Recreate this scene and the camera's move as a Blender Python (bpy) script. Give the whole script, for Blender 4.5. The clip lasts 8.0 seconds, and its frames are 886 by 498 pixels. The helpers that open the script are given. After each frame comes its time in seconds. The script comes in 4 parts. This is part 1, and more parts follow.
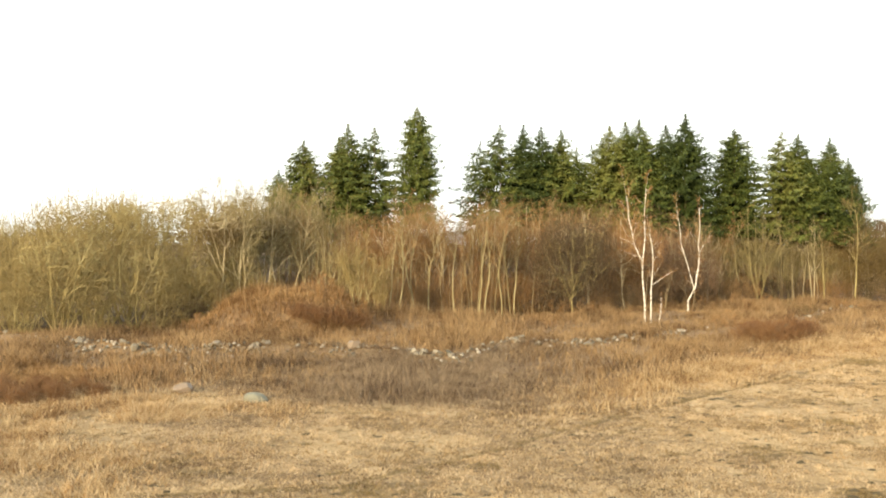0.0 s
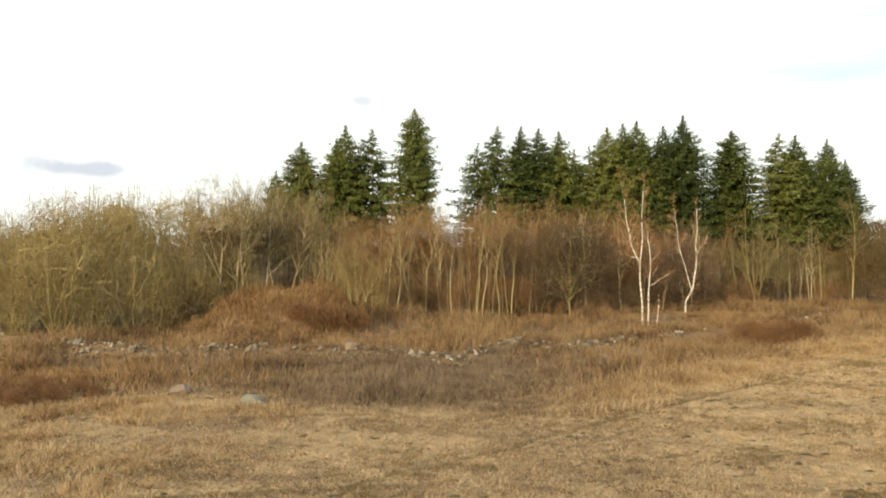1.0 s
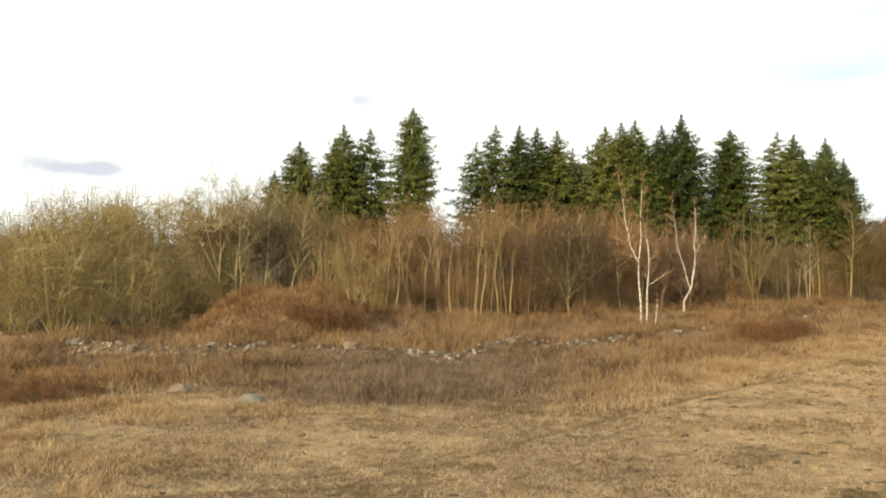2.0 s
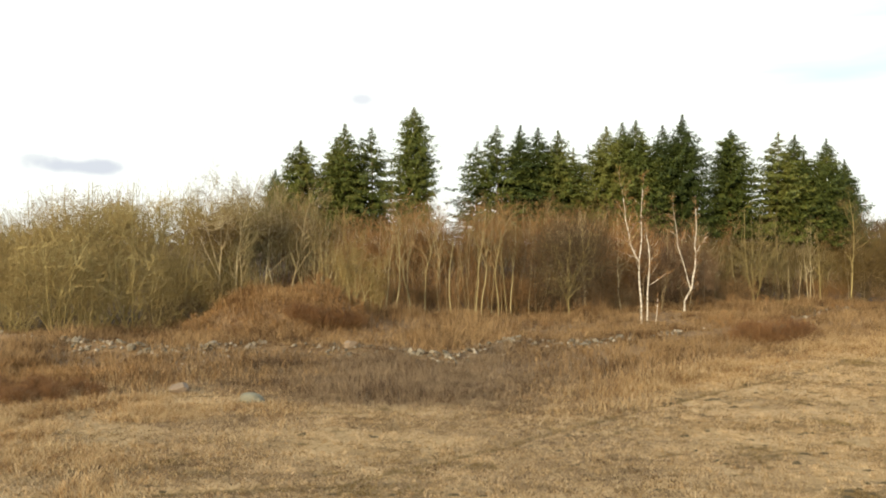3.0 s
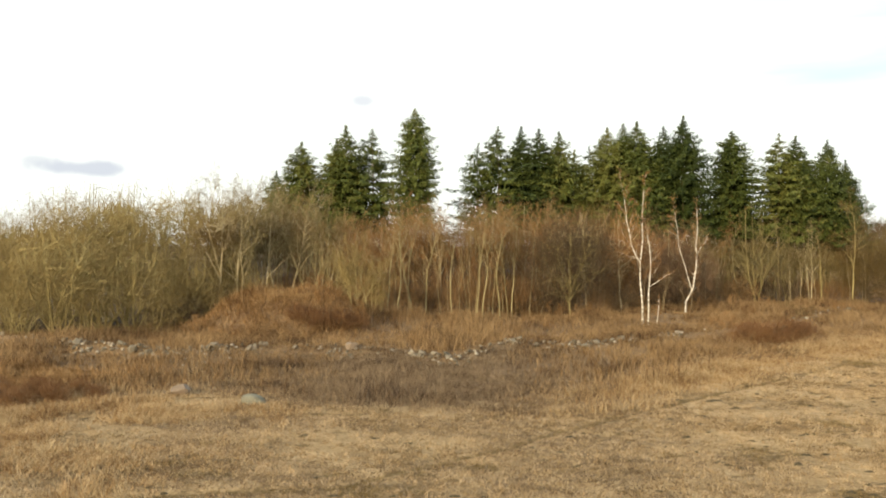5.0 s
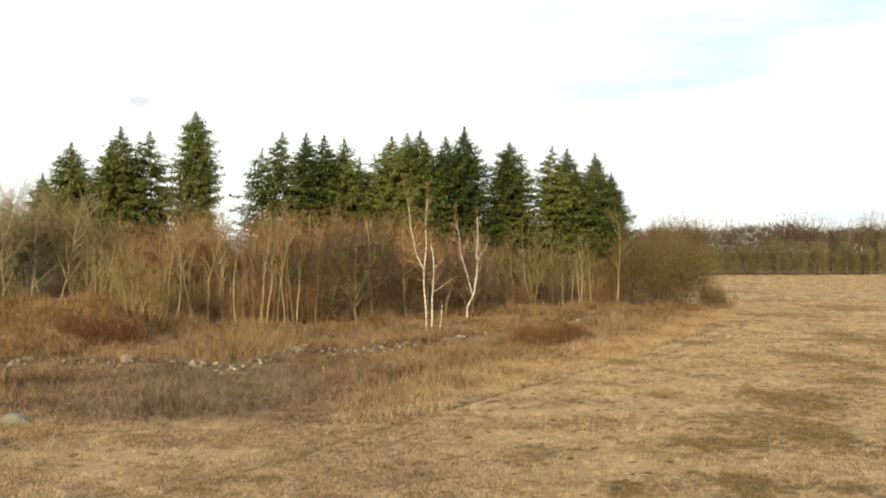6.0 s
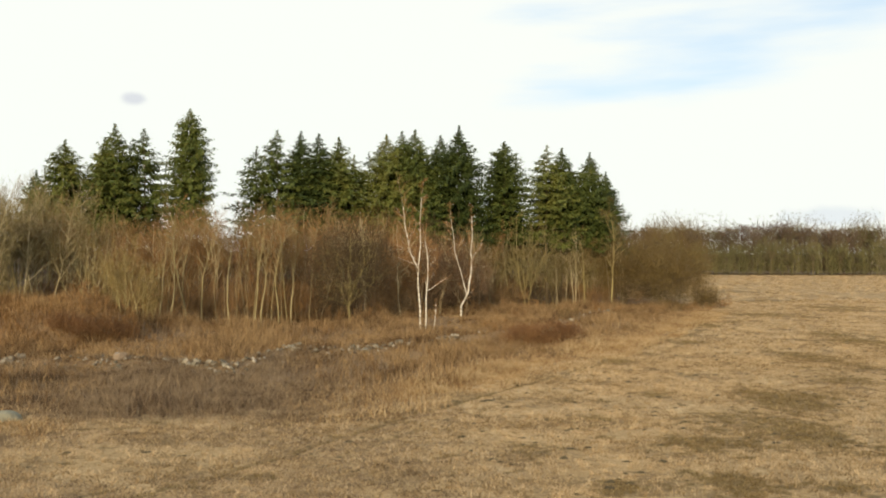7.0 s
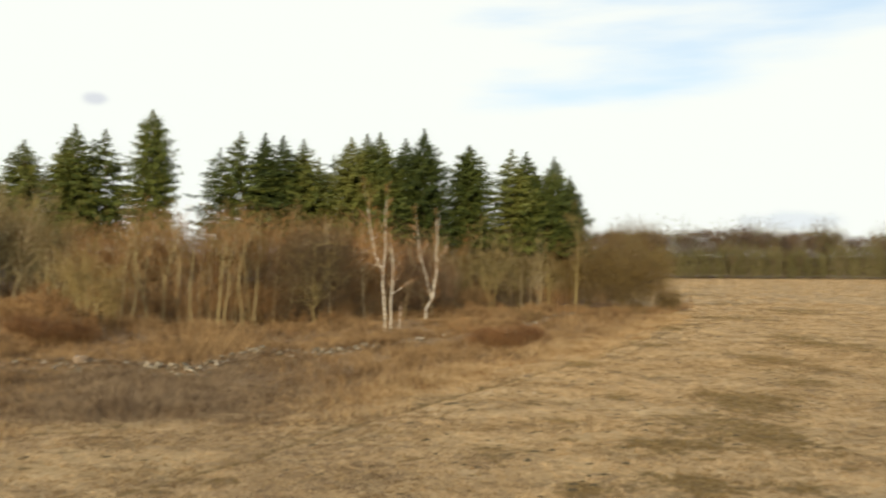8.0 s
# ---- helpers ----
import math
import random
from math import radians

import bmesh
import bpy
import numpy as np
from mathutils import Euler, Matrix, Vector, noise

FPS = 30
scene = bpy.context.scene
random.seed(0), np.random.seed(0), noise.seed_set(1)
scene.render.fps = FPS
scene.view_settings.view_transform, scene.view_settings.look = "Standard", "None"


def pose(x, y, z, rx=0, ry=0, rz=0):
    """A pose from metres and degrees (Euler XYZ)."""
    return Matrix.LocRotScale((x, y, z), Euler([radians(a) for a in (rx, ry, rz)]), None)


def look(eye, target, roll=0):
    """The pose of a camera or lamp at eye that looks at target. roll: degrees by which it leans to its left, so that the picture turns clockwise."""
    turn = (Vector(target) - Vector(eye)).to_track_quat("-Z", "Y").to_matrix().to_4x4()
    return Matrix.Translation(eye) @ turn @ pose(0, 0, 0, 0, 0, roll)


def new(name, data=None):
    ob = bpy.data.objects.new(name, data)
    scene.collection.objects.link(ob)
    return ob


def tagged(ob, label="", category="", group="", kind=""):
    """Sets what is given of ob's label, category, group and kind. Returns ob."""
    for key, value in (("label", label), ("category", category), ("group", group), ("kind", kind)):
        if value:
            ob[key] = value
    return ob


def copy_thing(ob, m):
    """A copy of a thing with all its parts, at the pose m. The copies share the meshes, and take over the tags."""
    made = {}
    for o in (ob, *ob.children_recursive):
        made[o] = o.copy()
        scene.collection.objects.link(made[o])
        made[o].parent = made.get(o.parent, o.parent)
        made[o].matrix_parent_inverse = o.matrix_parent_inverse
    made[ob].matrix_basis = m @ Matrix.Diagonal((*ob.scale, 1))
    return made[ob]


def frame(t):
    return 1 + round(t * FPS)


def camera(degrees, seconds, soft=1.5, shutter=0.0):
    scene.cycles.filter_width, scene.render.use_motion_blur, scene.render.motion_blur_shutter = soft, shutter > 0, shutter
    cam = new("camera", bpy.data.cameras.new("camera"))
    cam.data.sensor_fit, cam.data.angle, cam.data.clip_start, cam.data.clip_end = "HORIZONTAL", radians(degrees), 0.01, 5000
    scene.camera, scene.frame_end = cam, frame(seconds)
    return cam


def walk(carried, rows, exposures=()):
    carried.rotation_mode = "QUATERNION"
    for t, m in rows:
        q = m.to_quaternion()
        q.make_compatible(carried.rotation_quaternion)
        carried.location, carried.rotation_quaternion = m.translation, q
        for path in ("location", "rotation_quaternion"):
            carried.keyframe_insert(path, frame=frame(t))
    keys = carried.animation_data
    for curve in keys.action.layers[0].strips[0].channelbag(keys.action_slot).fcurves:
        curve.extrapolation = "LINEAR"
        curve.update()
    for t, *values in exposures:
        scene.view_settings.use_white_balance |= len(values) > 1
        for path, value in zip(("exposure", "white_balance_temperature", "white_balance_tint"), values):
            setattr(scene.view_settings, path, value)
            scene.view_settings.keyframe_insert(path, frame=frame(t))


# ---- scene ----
# ---- camera: stands 6.5 m over the field and turns where it is ----
EYE = (0.0, 0.0, 6.5)
TURNS = [  # seconds, yaw, pitch, roll
    (0.0, 0.10, -0.35, -0.05), (0.5, -0.11, -0.06, -0.09), (1.0, -0.05, -0.25, -0.02), (1.5, -0.13, -0.28, 0.05),
    (3.0, -0.10, -0.33, -0.14), (3.5, -0.04, -0.29, -0.11), (4.0, -0.15, -0.31, -0.05), (5.5, 0.0, -0.23, -0.11),
    (5.6, -0.49, -0.20, 0.0), (5.7, -3.9, -0.04, 0.05), (5.8, -8.75, 0.02, 0.10), (5.9, -12.1, 0.05, 0.05),
    (6.0, -13.09, 0.18, 0.01), (6.5, -13.19, 0.24, 0.0), (7.0, -13.44, 0.11, -0.25), (7.5, -13.28, 0.08, -0.23),
    (7.8, -13.34, 0.06, -0.20), (7.9, -13.75, 0.12, -0.32), (8.0, -15.58, 0.30, -0.44),
]
cam = camera(50.6, 8.0, soft=1.85, shutter=0.3)
walk(cam, [(t, pose(*EYE, 90 + p, r, y)) for t, y, p, r in TURNS],
     exposures=[(0.0, 0.71), (0.3, 0.40), (0.6, 0.20), (1.0, 0.12), (5.6, 0.11), (6.1, 0.08), (6.8, -0.11), (8.0, -0.11)])

# ---- light: thin bright cloud, low warm sun behind the camera ----
SUN_ELEVATION, SUN_AZIMUTH = radians(15), radians(208)  # azimuth clockwise from +y


def world_sky():
    w = bpy.data.worlds.new("sky")
    scene.world = w
    w.use_nodes = True
    nt = w.node_tree
    nt.nodes.clear()
    N = nt.nodes.new

    def math_node(op, a, b=None, clamp=False):
        n = N("ShaderNodeMath")
        n.operation, n.use_clamp = op, clamp
        for i, v in enumerate((a, b)):
            if v is None:
                continue
            if isinstance(v, (int, float)):
                n.inputs[i].default_value = v
            else:
                nt.links.new(v, n.inputs[i])
        return n.outputs[0]

    sky = N("ShaderNodeTexSky")
    sky.sky_type, sky.sun_disc = "NISHITA", False
    sky.sun_elevation, sky.sun_rotation = SUN_ELEVATION, SUN_AZIMUTH
    gain = N("ShaderNodeVectorMath")
    gain.operation = "SCALE"
    gain.inputs["Scale"].default_value = 0.15
    nt.links.new(sky.outputs[0], gain.inputs[0])
    coord = N("ShaderNodeTexCoord")
    direction = coord.outputs["Generated"]
    split = N("ShaderNodeSeparateXYZ")
    nt.links.new(direction, split.inputs[0])
    stretch = N("ShaderNodeMapping")
    stretch.inputs["Scale"].default_value = (1.3, 1.3, 8.0)
    stretch.inputs["Location"].default_value = (0.35, 0.1, 0.4)
    nt.links.new(direction, stretch.inputs[0])
    big = N("ShaderNodeTexNoise")
    big.inputs["Scale"].default_value, big.inputs["Detail"].default_value, big.inputs["Roughness"].default_value = 1.6, 6, 0.5
    nt.links.new(stretch.outputs[0], big.inputs["Vector"])
    # cloud sheet: closed low down and towards the west, torn open in slanting streaks towards the east
    def smooth(value, lo, hi):
        n = N("ShaderNodeMapRange")
        n.interpolation_type = "SMOOTHSTEP"
        n.inputs["From Min"].default_value, n.inputs["From Max"].default_value = lo, hi
        nt.links.new(value, n.inputs["Value"])
        return n.outputs[0]

    flow = math_node("MULTIPLY", math_node("SUBTRACT", big.outputs[0], 0.5), 1.3)
    tear = math_node("ADD", math_node("ADD", math_node("MULTIPLY", split.outputs[0], 1.3), math_node("MULTIPLY", split.outputs[2], 1.35)), flow)
    slant = math_node("SUBTRACT", split.outputs[2], math_node("MULTIPLY", math_node("SUBTRACT", split.outputs[0], 0.5), 0.28))
    slant = math_node("ADD", slant, math_node("MULTIPLY", flow, 0.12))
    opened = math_node("MULTIPLY", smooth(tear, 0.74, 1.04), smooth(slant, 0.152, 0.202))
    closed = math_node("SUBTRACT", 1.0, math_node("MULTIPLY", opened, 0.44))
    mix = N("ShaderNodeMix")
    mix.data_type = "RGBA"
    nt.links.new(closed, mix.inputs["Factor"])
    nt.links.new(gain.outputs[0], mix.inputs["A"])
    # the cloud thins to a cooler veil where it is torn
    veil = N("ShaderNodeMix")
    veil.data_type = "RGBA"
    veil.inputs["A"].default_value, veil.inputs["B"].default_value = (0.70, 1.02, 1.40, 1), (1.05, 1.085, 1.02, 1)
    nt.links.new(closed, veil.inputs["Factor"])
    nt.links.new(veil.outputs["Result"], mix.inputs["B"])
    last = mix.outputs["Result"]
    # small grey clouds low over the wood
    fine = N("ShaderNodeTexNoise")
    fine.inputs["Scale"].default_value, fine.inputs["Detail"].default_value = 26, 4
    nt.links.new(direction, fine.inputs["Vector"])
    for cx, cz, wx, wz, strength, tone in ((-0.356, 0.076, 0.066, 0.0095, 0.85, (0.62, 0.66, 0.74, 1)), (-0.396, 0.082, 0.022, 0.007, 0.6, (0.66, 0.70, 0.76, 1)),
                                           (-0.083, 0.151, 0.018, 0.0075, 0.65, (0.68, 0.71, 0.79, 1)),
                                           (0.585, 0.035, 0.045, 0.012, 0.45, (0.70, 0.78, 0.88, 1))):
        dx = math_node("MULTIPLY", math_node("SUBTRACT", split.outputs[0], cx), 1 / wx)
        dz = math_node("MULTIPLY", math_node("SUBTRACT", split.outputs[2], cz), 1 / wz)
        front = math_node("GREATER_THAN", split.outputs[1], 0.0)
        r = math_node("SQRT", math_node("ADD", math_node("MULTIPLY", dx, dx), math_node("MULTIPLY", dz, dz)))
        r = math_node("ADD", r, math_node("MULTIPLY", math_node("SUBTRACT", fine.outputs[0], 0.5), 1.6))
        m = N("ShaderNodeMapRange")
        m.interpolation_type = "SMOOTHSTEP"
        m.inputs["From Min"].default_value, m.inputs["From Max"].default_value = 0.35, 1.15
        m.inputs["To Min"].default_value, m.inputs["To Max"].default_value = strength, 0.0
        nt.links.new(r, m.inputs["Value"])
        layer = N("ShaderNodeMix")
        layer.data_type = "RGBA"
        nt.links.new(math_node("MULTIPLY", m.outputs[0], front), layer.inputs["Factor"])
        nt.links.new(last, layer.inputs["A"])
        layer.inputs["B"].default_value = tone
        last = layer.outputs["Result"]
    bg = N("ShaderNodeBackground")
    bg.inputs["Strength"].default_value = 1.0
    nt.links.new(last, bg.inputs["Color"])
    out = N("ShaderNodeOutputWorld")
    nt.links.new(bg.outputs[0], out.inputs["Surface"])


world_sky()
sun_data = bpy.data.lights.new("sun", "SUN")
sun_data.energy, sun_data.angle, sun_data.color = 4.4, radians(3.0), (1.0, 0.83, 0.56)
sun = new("sun", sun_data)
sun.matrix_basis = look(Vector((math.sin(SUN_AZIMUTH) * math.cos(SUN_ELEVATION), math.cos(SUN_AZIMUTH) * math.cos(SUN_ELEVATION), math.sin(SUN_ELEVATION))) * 300, (0, 60, 0))


# ---- materials ----
def material(name, colours, scale=1.0, rough=0.85, bump=0.0, island=0.0, per_object=0.0, bare=None, stretch=(1, 1, 1), fine=12.0, through_light=0.0, litter=None, tone=0.0, contrast=1.0):
    """Noise at two scales over a colour ramp. island / per_object: how far pieces and objects differ. bare: colour where the ground is worn."""
    m = bpy.data.materials.new(name)
    m.use_nodes = True
    nt = m.node_tree
    N, L = nt.nodes.new, nt.links.new
    bsdf = nt.nodes["Principled BSDF"]
    bsdf.inputs["Roughness"].default_value = rough
    bsdf.inputs["Specular IOR Level"].default_value = 0.25
    geo = N("ShaderNodeNewGeometry")
    mp = N("ShaderNodeMapping")
    mp.inputs["Scale"].default_value = stretch
    L(geo.outputs["Position"], mp.inputs[0])
    n1, n2 = N("ShaderNodeTexNoise"), N("ShaderNodeTexNoise")
    n1.inputs["Scale"].default_value, n1.inputs["Detail"].default_value = scale, 4
    n2.inputs["Scale"].default_value, n2.inputs["Detail"].default_value = scale * fine, 3
    L(mp.outputs[0], n1.inputs["Vector"])
    L(mp.outputs[0], n2.inputs["Vector"])

    def op(kind, a, b):
        n = N("ShaderNodeMath")
        n.operation = kind
        for i, v in enumerate((a, b)):
            if isinstance(v, (int, float)):
                n.inputs[i].default_value = v
            else:
                L(v, n.inputs[i])
        return n.outputs[0]

    value = op("ADD", op("MULTIPLY", n1.outputs[0], 1.1), op("MULTIPLY", n2.outputs[0], 0.7))
    value = op("ADD", op("MULTIPLY", op("SUBTRACT", value, 0.9), contrast), 0.5)
    if island:
        value = op("ADD", value, op("MULTIPLY", op("SUBTRACT", geo.outputs["Random Per Island"], 0.5), island))
    if tone:
        att = N("ShaderNodeAttribute")
        att.attribute_name = "tone"
        value = op("ADD", value, op("MULTIPLY", op("SUBTRACT", att.outputs["Fac"], 0.5), tone))
    if per_object:
        info = N("ShaderNodeObjectInfo")
        value = op("ADD", value, op("MULTIPLY", op("SUBTRACT", info.outputs["Random"], 0.5), per_object))
    ramp = N("ShaderNodeValToRGB")
    els = ramp.color_ramp.elements
    for i, c in enumerate(colours):
        at = 0.12 + 0.76 * i / max(1, len(colours) - 1)
        e = els[i] if i < 2 else els.new(at)
        e.position = at
        e.color = (*c, 1)
    L(value, ramp.inputs[0])
    colour = ramp.outputs[0]
    if bare:
        att = N("ShaderNodeAttribute")
        att.attribute_name = "bare"
        mix = N("ShaderNodeMix")
        mix.data_type = "RGBA"
        n3 = N("ShaderNodeTexNoise")
        n3.inputs["Scale"].default_value, n3.inputs["Detail"].default_value = 2.6, 5
        L(mp.outputs[0], n3.inputs["Vector"])
        worn = op("ADD", op("MULTIPLY", att.outputs["Fac"], 1.5), op("MULTIPLY", op("SUBTRACT", n3.outputs[0], 0.5), 3.2))
        clamp = N("ShaderNodeMapRange")
        clamp.inputs["From Min"].default_value, clamp.inputs["From Max"].default_value = 0.22, 0.95
        clamp.inputs["To Max"].default_value = 0.84
        L(worn, clamp.inputs["Value"])
        L(clamp.outputs[0], mix.inputs["Factor"])
        L(colour, mix.inputs["A"])
        mix.inputs["B"].default_value = (*bare, 1)
        colour = mix.outputs["Result"]
    if litter:
        att = N("ShaderNodeAttribute")
        att.attribute_name = "wild"
        mix = N("ShaderNodeMix")
        mix.data_type = "RGBA"
        L(att.outputs["Fac"], mix.inputs["Factor"])
        L(colour, mix.inputs["A"])
        mix.inputs["B"].default_value = (*litter, 1)
        mix.clamp_factor = True
        # wild over 1: leaf floor, with the wood's deep shade put into its colour
        shaded_floor = N("ShaderNodeMix")
        shaded_floor.data_type = "RGBA"
        L(op("SUBTRACT", att.outputs["Fac"], 1.0), shaded_floor.inputs["Factor"])
        L(mix.outputs["Result"], shaded_floor.inputs["A"])
        shaded_floor.inputs["B"].default_value = (0.085, 0.055, 0.032, 1)
        colour = shaded_floor.outputs["Result"]
    L(colour, bsdf.inputs["Base Color"])
    if bump:
        b = N("ShaderNodeBump")
        b.inputs["Strength"].default_value, b.inputs["Distance"].default_value = bump, 0.05
        L(n2.outputs[0], b.inputs["Height"])
        L(b.outputs[0], bsdf.inputs["Normal"])
    if through_light:
        tr = N("ShaderNodeBsdfTranslucent")
        L(colour, tr.inputs["Color"])
        mx = N("ShaderNodeMixShader")
        mx.inputs[0].default_value = through_light
        L(bsdf.outputs[0], mx.inputs[1])
        L(tr.outputs[0], mx.inputs[2])
        L(mx.outputs[0], nt.nodes["Material Output"].inputs["Surface"])
    return m


EARTH = (0.125, 0.080, 0.026)
MAT_GROUND = material("field_soil", [(0.18, 0.115, 0.05), (0.32, 0.212, 0.10), (0.42, 0.283, 0.136), (0.55, 0.386, 0.20)], 0.35, 0.95, 0.6, bare=EARTH, fine=22, contrast=1.55, litter=(0.24, 0.155, 0.085))
MAT_SOIL = material("dark_soil", [(0.06, 0.045, 0.022), (0.09, 0.067, 0.034), (0.13, 0.098, 0.05)], 2.0, 0.95, 0.5)
MAT_FIELD = material("field_straw", contrast=1.5, colours=[(0.17, 0.110, 0.05), (0.33, 0.222, 0.110), (0.44, 0.307, 0.160), (0.58, 0.43, 0.255)], scale=0.30, rough=0.8, tone=1.1, island=0.5, bare=(0.185, 0.120, 0.043), fine=9, through_light=0.2)
MAT_WORN = material("worn_grass", [(0.085, 0.055, 0.018), (0.16, 0.105, 0.036), (0.24, 0.165, 0.066), (0.36, 0.26, 0.125)], 0.5, 0.85, contrast=1.3, tone=1.2, island=0.5, fine=9, through_light=0.15)
MAT_STRAW = material("tall_straw", [(0.22, 0.125, 0.055), (0.38, 0.235, 0.103), (0.49, 0.33, 0.16), (0.58, 0.43, 0.24)], 0.25, 0.75, contrast=1.3, tone=1.0, island=0.55, fine=8, through_light=0.25)
MAT_REED = material("rust_reeds", [(0.075, 0.045, 0.020), (0.165, 0.094, 0.041), (0.265, 0.157, 0.069), (0.37, 0.245, 0.118)], 0.22, 0.8, contrast=1.6, tone=1.0, island=0.6, fine=8, through_light=0.2)
MAT_WEED = material("grey_weeds", [(0.11, 0.07, 0.042), (0.185, 0.128, 0.078), (0.26, 0.185, 0.115), (0.37, 0.275, 0.17)], 0.3, 0.85, contrast=1.4, tone=1.0, island=0.55, fine=8, through_light=0.15)
MAT_TALL_WEED = material("dark_weeds", [(0.07, 0.043, 0.024), (0.135, 0.09, 0.052), (0.20, 0.138, 0.083), (0.31, 0.226, 0.138)], 0.3, 0.85, contrast=1.4, tone=1.0, island=0.55, fine=8, through_light=0.15)
MAT_BIRCH = material("birch_bark", [(0.07, 0.06, 0.05), (0.46, 0.40, 0.315), (0.64, 0.575, 0.47), (0.73, 0.67, 0.57)], 1.4, 0.7, 0.3, stretch=(1, 1, 3.0), fine=6, contrast=1.6)
MAT_PALE = material("pale_bark", [(0.200, 0.150, 0.077), (0.380, 0.300, 0.163), (0.480, 0.390, 0.224), (0.580, 0.490, 0.301)], 0.8, 0.8, 0.3, per_object=0.5, stretch=(1, 1, 1.6))
MAT_STEM = material("cream_bark", [(0.156, 0.120, 0.052), (0.285, 0.230, 0.111), (0.368, 0.304, 0.154), (0.451, 0.382, 0.210)], 0.9, 0.75, 0.3, per_object=0.4, stretch=(1, 1, 1.6))
MAT_OLIVE_BARK = material("willow_bark", [(0.173, 0.135, 0.054), (0.316, 0.250, 0.103), (0.428, 0.350, 0.157)], 0.8, 0.85, 0.3, per_object=0.4)
MAT_BARK = material("dark_bark", [(0.090, 0.065, 0.039), (0.150, 0.110, 0.065), (0.210, 0.160, 0.095)], 1.2, 0.9, 0.3, per_object=0.3)
MAT_TWIG_RED = material("red_twigs", [(0.150, 0.078, 0.032), (0.255, 0.133, 0.050), (0.344, 0.191, 0.075)], 0.3, 0.75, island=0.5, per_object=0.35)
MAT_TWIG_BROWN = material("brown_twigs", [(0.090, 0.058, 0.022), (0.145, 0.096, 0.036), (0.198, 0.135, 0.052)], 0.3, 0.75, island=0.5, per_object=0.4)
MAT_TWIG_OLIVE = material("olive_twigs", [(0.133, 0.093, 0.033), (0.214, 0.151, 0.053), (0.291, 0.210, 0.083)], 0.25, 0.75, island=0.5, per_object=0.35)
MAT_TWIG_UNDER = material("undergrowth_twigs", [(0.165, 0.091, 0.039), (0.275, 0.156, 0.063), (0.375, 0.221, 0.091)], 0.3, 0.75, island=0.5, per_object=0.4)
MAT_TWIG_TAN = material("tan_twigs", [(0.135, 0.104, 0.045), (0.208, 0.165, 0.072), (0.277, 0.228, 0.104)], 0.3, 0.75, island=0.5, per_object=0.4)
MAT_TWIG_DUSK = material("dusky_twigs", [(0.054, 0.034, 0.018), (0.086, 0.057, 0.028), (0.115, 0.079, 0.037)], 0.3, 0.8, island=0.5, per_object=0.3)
MAT_TWIG_END = material("umber_twigs", [(0.090, 0.058, 0.021), (0.149, 0.100, 0.034), (0.198, 0.138, 0.050)], 0.3, 0.75, island=0.5, per_object=0.3)
MAT_TWIG_PLUM = material("plum_twigs", [(0.105, 0.062, 0.034), (0.165, 0.100, 0.053), (0.225, 0.142, 0.074)], 0.3, 0.75, island=0.5, per_object=0.3)
MAT_TWIG_RUSSET = material("russet_twigs", [(0.11, 0.052, 0.02), (0.185, 0.092, 0.036), (0.26, 0.14, 0.058)], 0.3, 0.75, island=0.5, per_object=0.3)
MAT_RUST_GRASS = material("rust_grass", [(0.13, 0.068, 0.026), (0.25, 0.138, 0.052), (0.36, 0.21, 0.085), (0.46, 0.30, 0.14)], 0.25, 0.8, contrast=1.4, tone=1.0, island=0.55, fine=8, through_light=0.2)
MAT_TWIG_RUST = material("rust_twigs", [(0.17, 0.085, 0.03), (0.28, 0.15, 0.055), (0.37, 0.215, 0.09)], 0.3, 0.75, island=0.5, per_object=0.35)
MAT_NEEDLE = material("spruce_needles", [(0.040, 0.056, 0.013), (0.078, 0.099, 0.021), (0.122, 0.140, 0.030), (0.178, 0.181, 0.043)], 0.35, 0.6, island=0.5, per_object=0.75, fine=6)
MAT_STONE = material("field_stone", [(0.106, 0.088, 0.058), (0.195, 0.162, 0.112), (0.297, 0.251, 0.182)], 1.6, 0.85, 0.7, per_object=0.6, fine=9)
MAT_RUBBLE = material("rubble", [(0.116, 0.096, 0.064), (0.233, 0.193, 0.137), (0.407, 0.348, 0.263)], 1.6, 0.85, 0.5, island=0.9, fine=9)
MAT_PALE_STONE = material("pale_boulder", [(0.127, 0.114, 0.076), (0.207, 0.188, 0.129), (0.287, 0.267, 0.188)], 1.6, 0.85, 0.7, fine=9)
MAT_TAN_STONE = material("tan_boulder", [(0.16, 0.115, 0.08), (0.26, 0.195, 0.135), (0.35, 0.275, 0.20)], 1.6, 0.85, 0.7, fine=9)
MAT_TWIG_FAR = material("far_twigs", [(0.075, 0.048, 0.033), (0.11, 0.072, 0.047), (0.15, 0.10, 0.06)], 0.08, 0.8, island=0.4, fine=6)
MAT_FAR_GREEN = material("far_young_aspen", [(0.105, 0.097, 0.038), (0.160, 0.141, 0.058), (0.215, 0.187, 0.081)], 0.06, 0.8, island=0.4, fine=6)


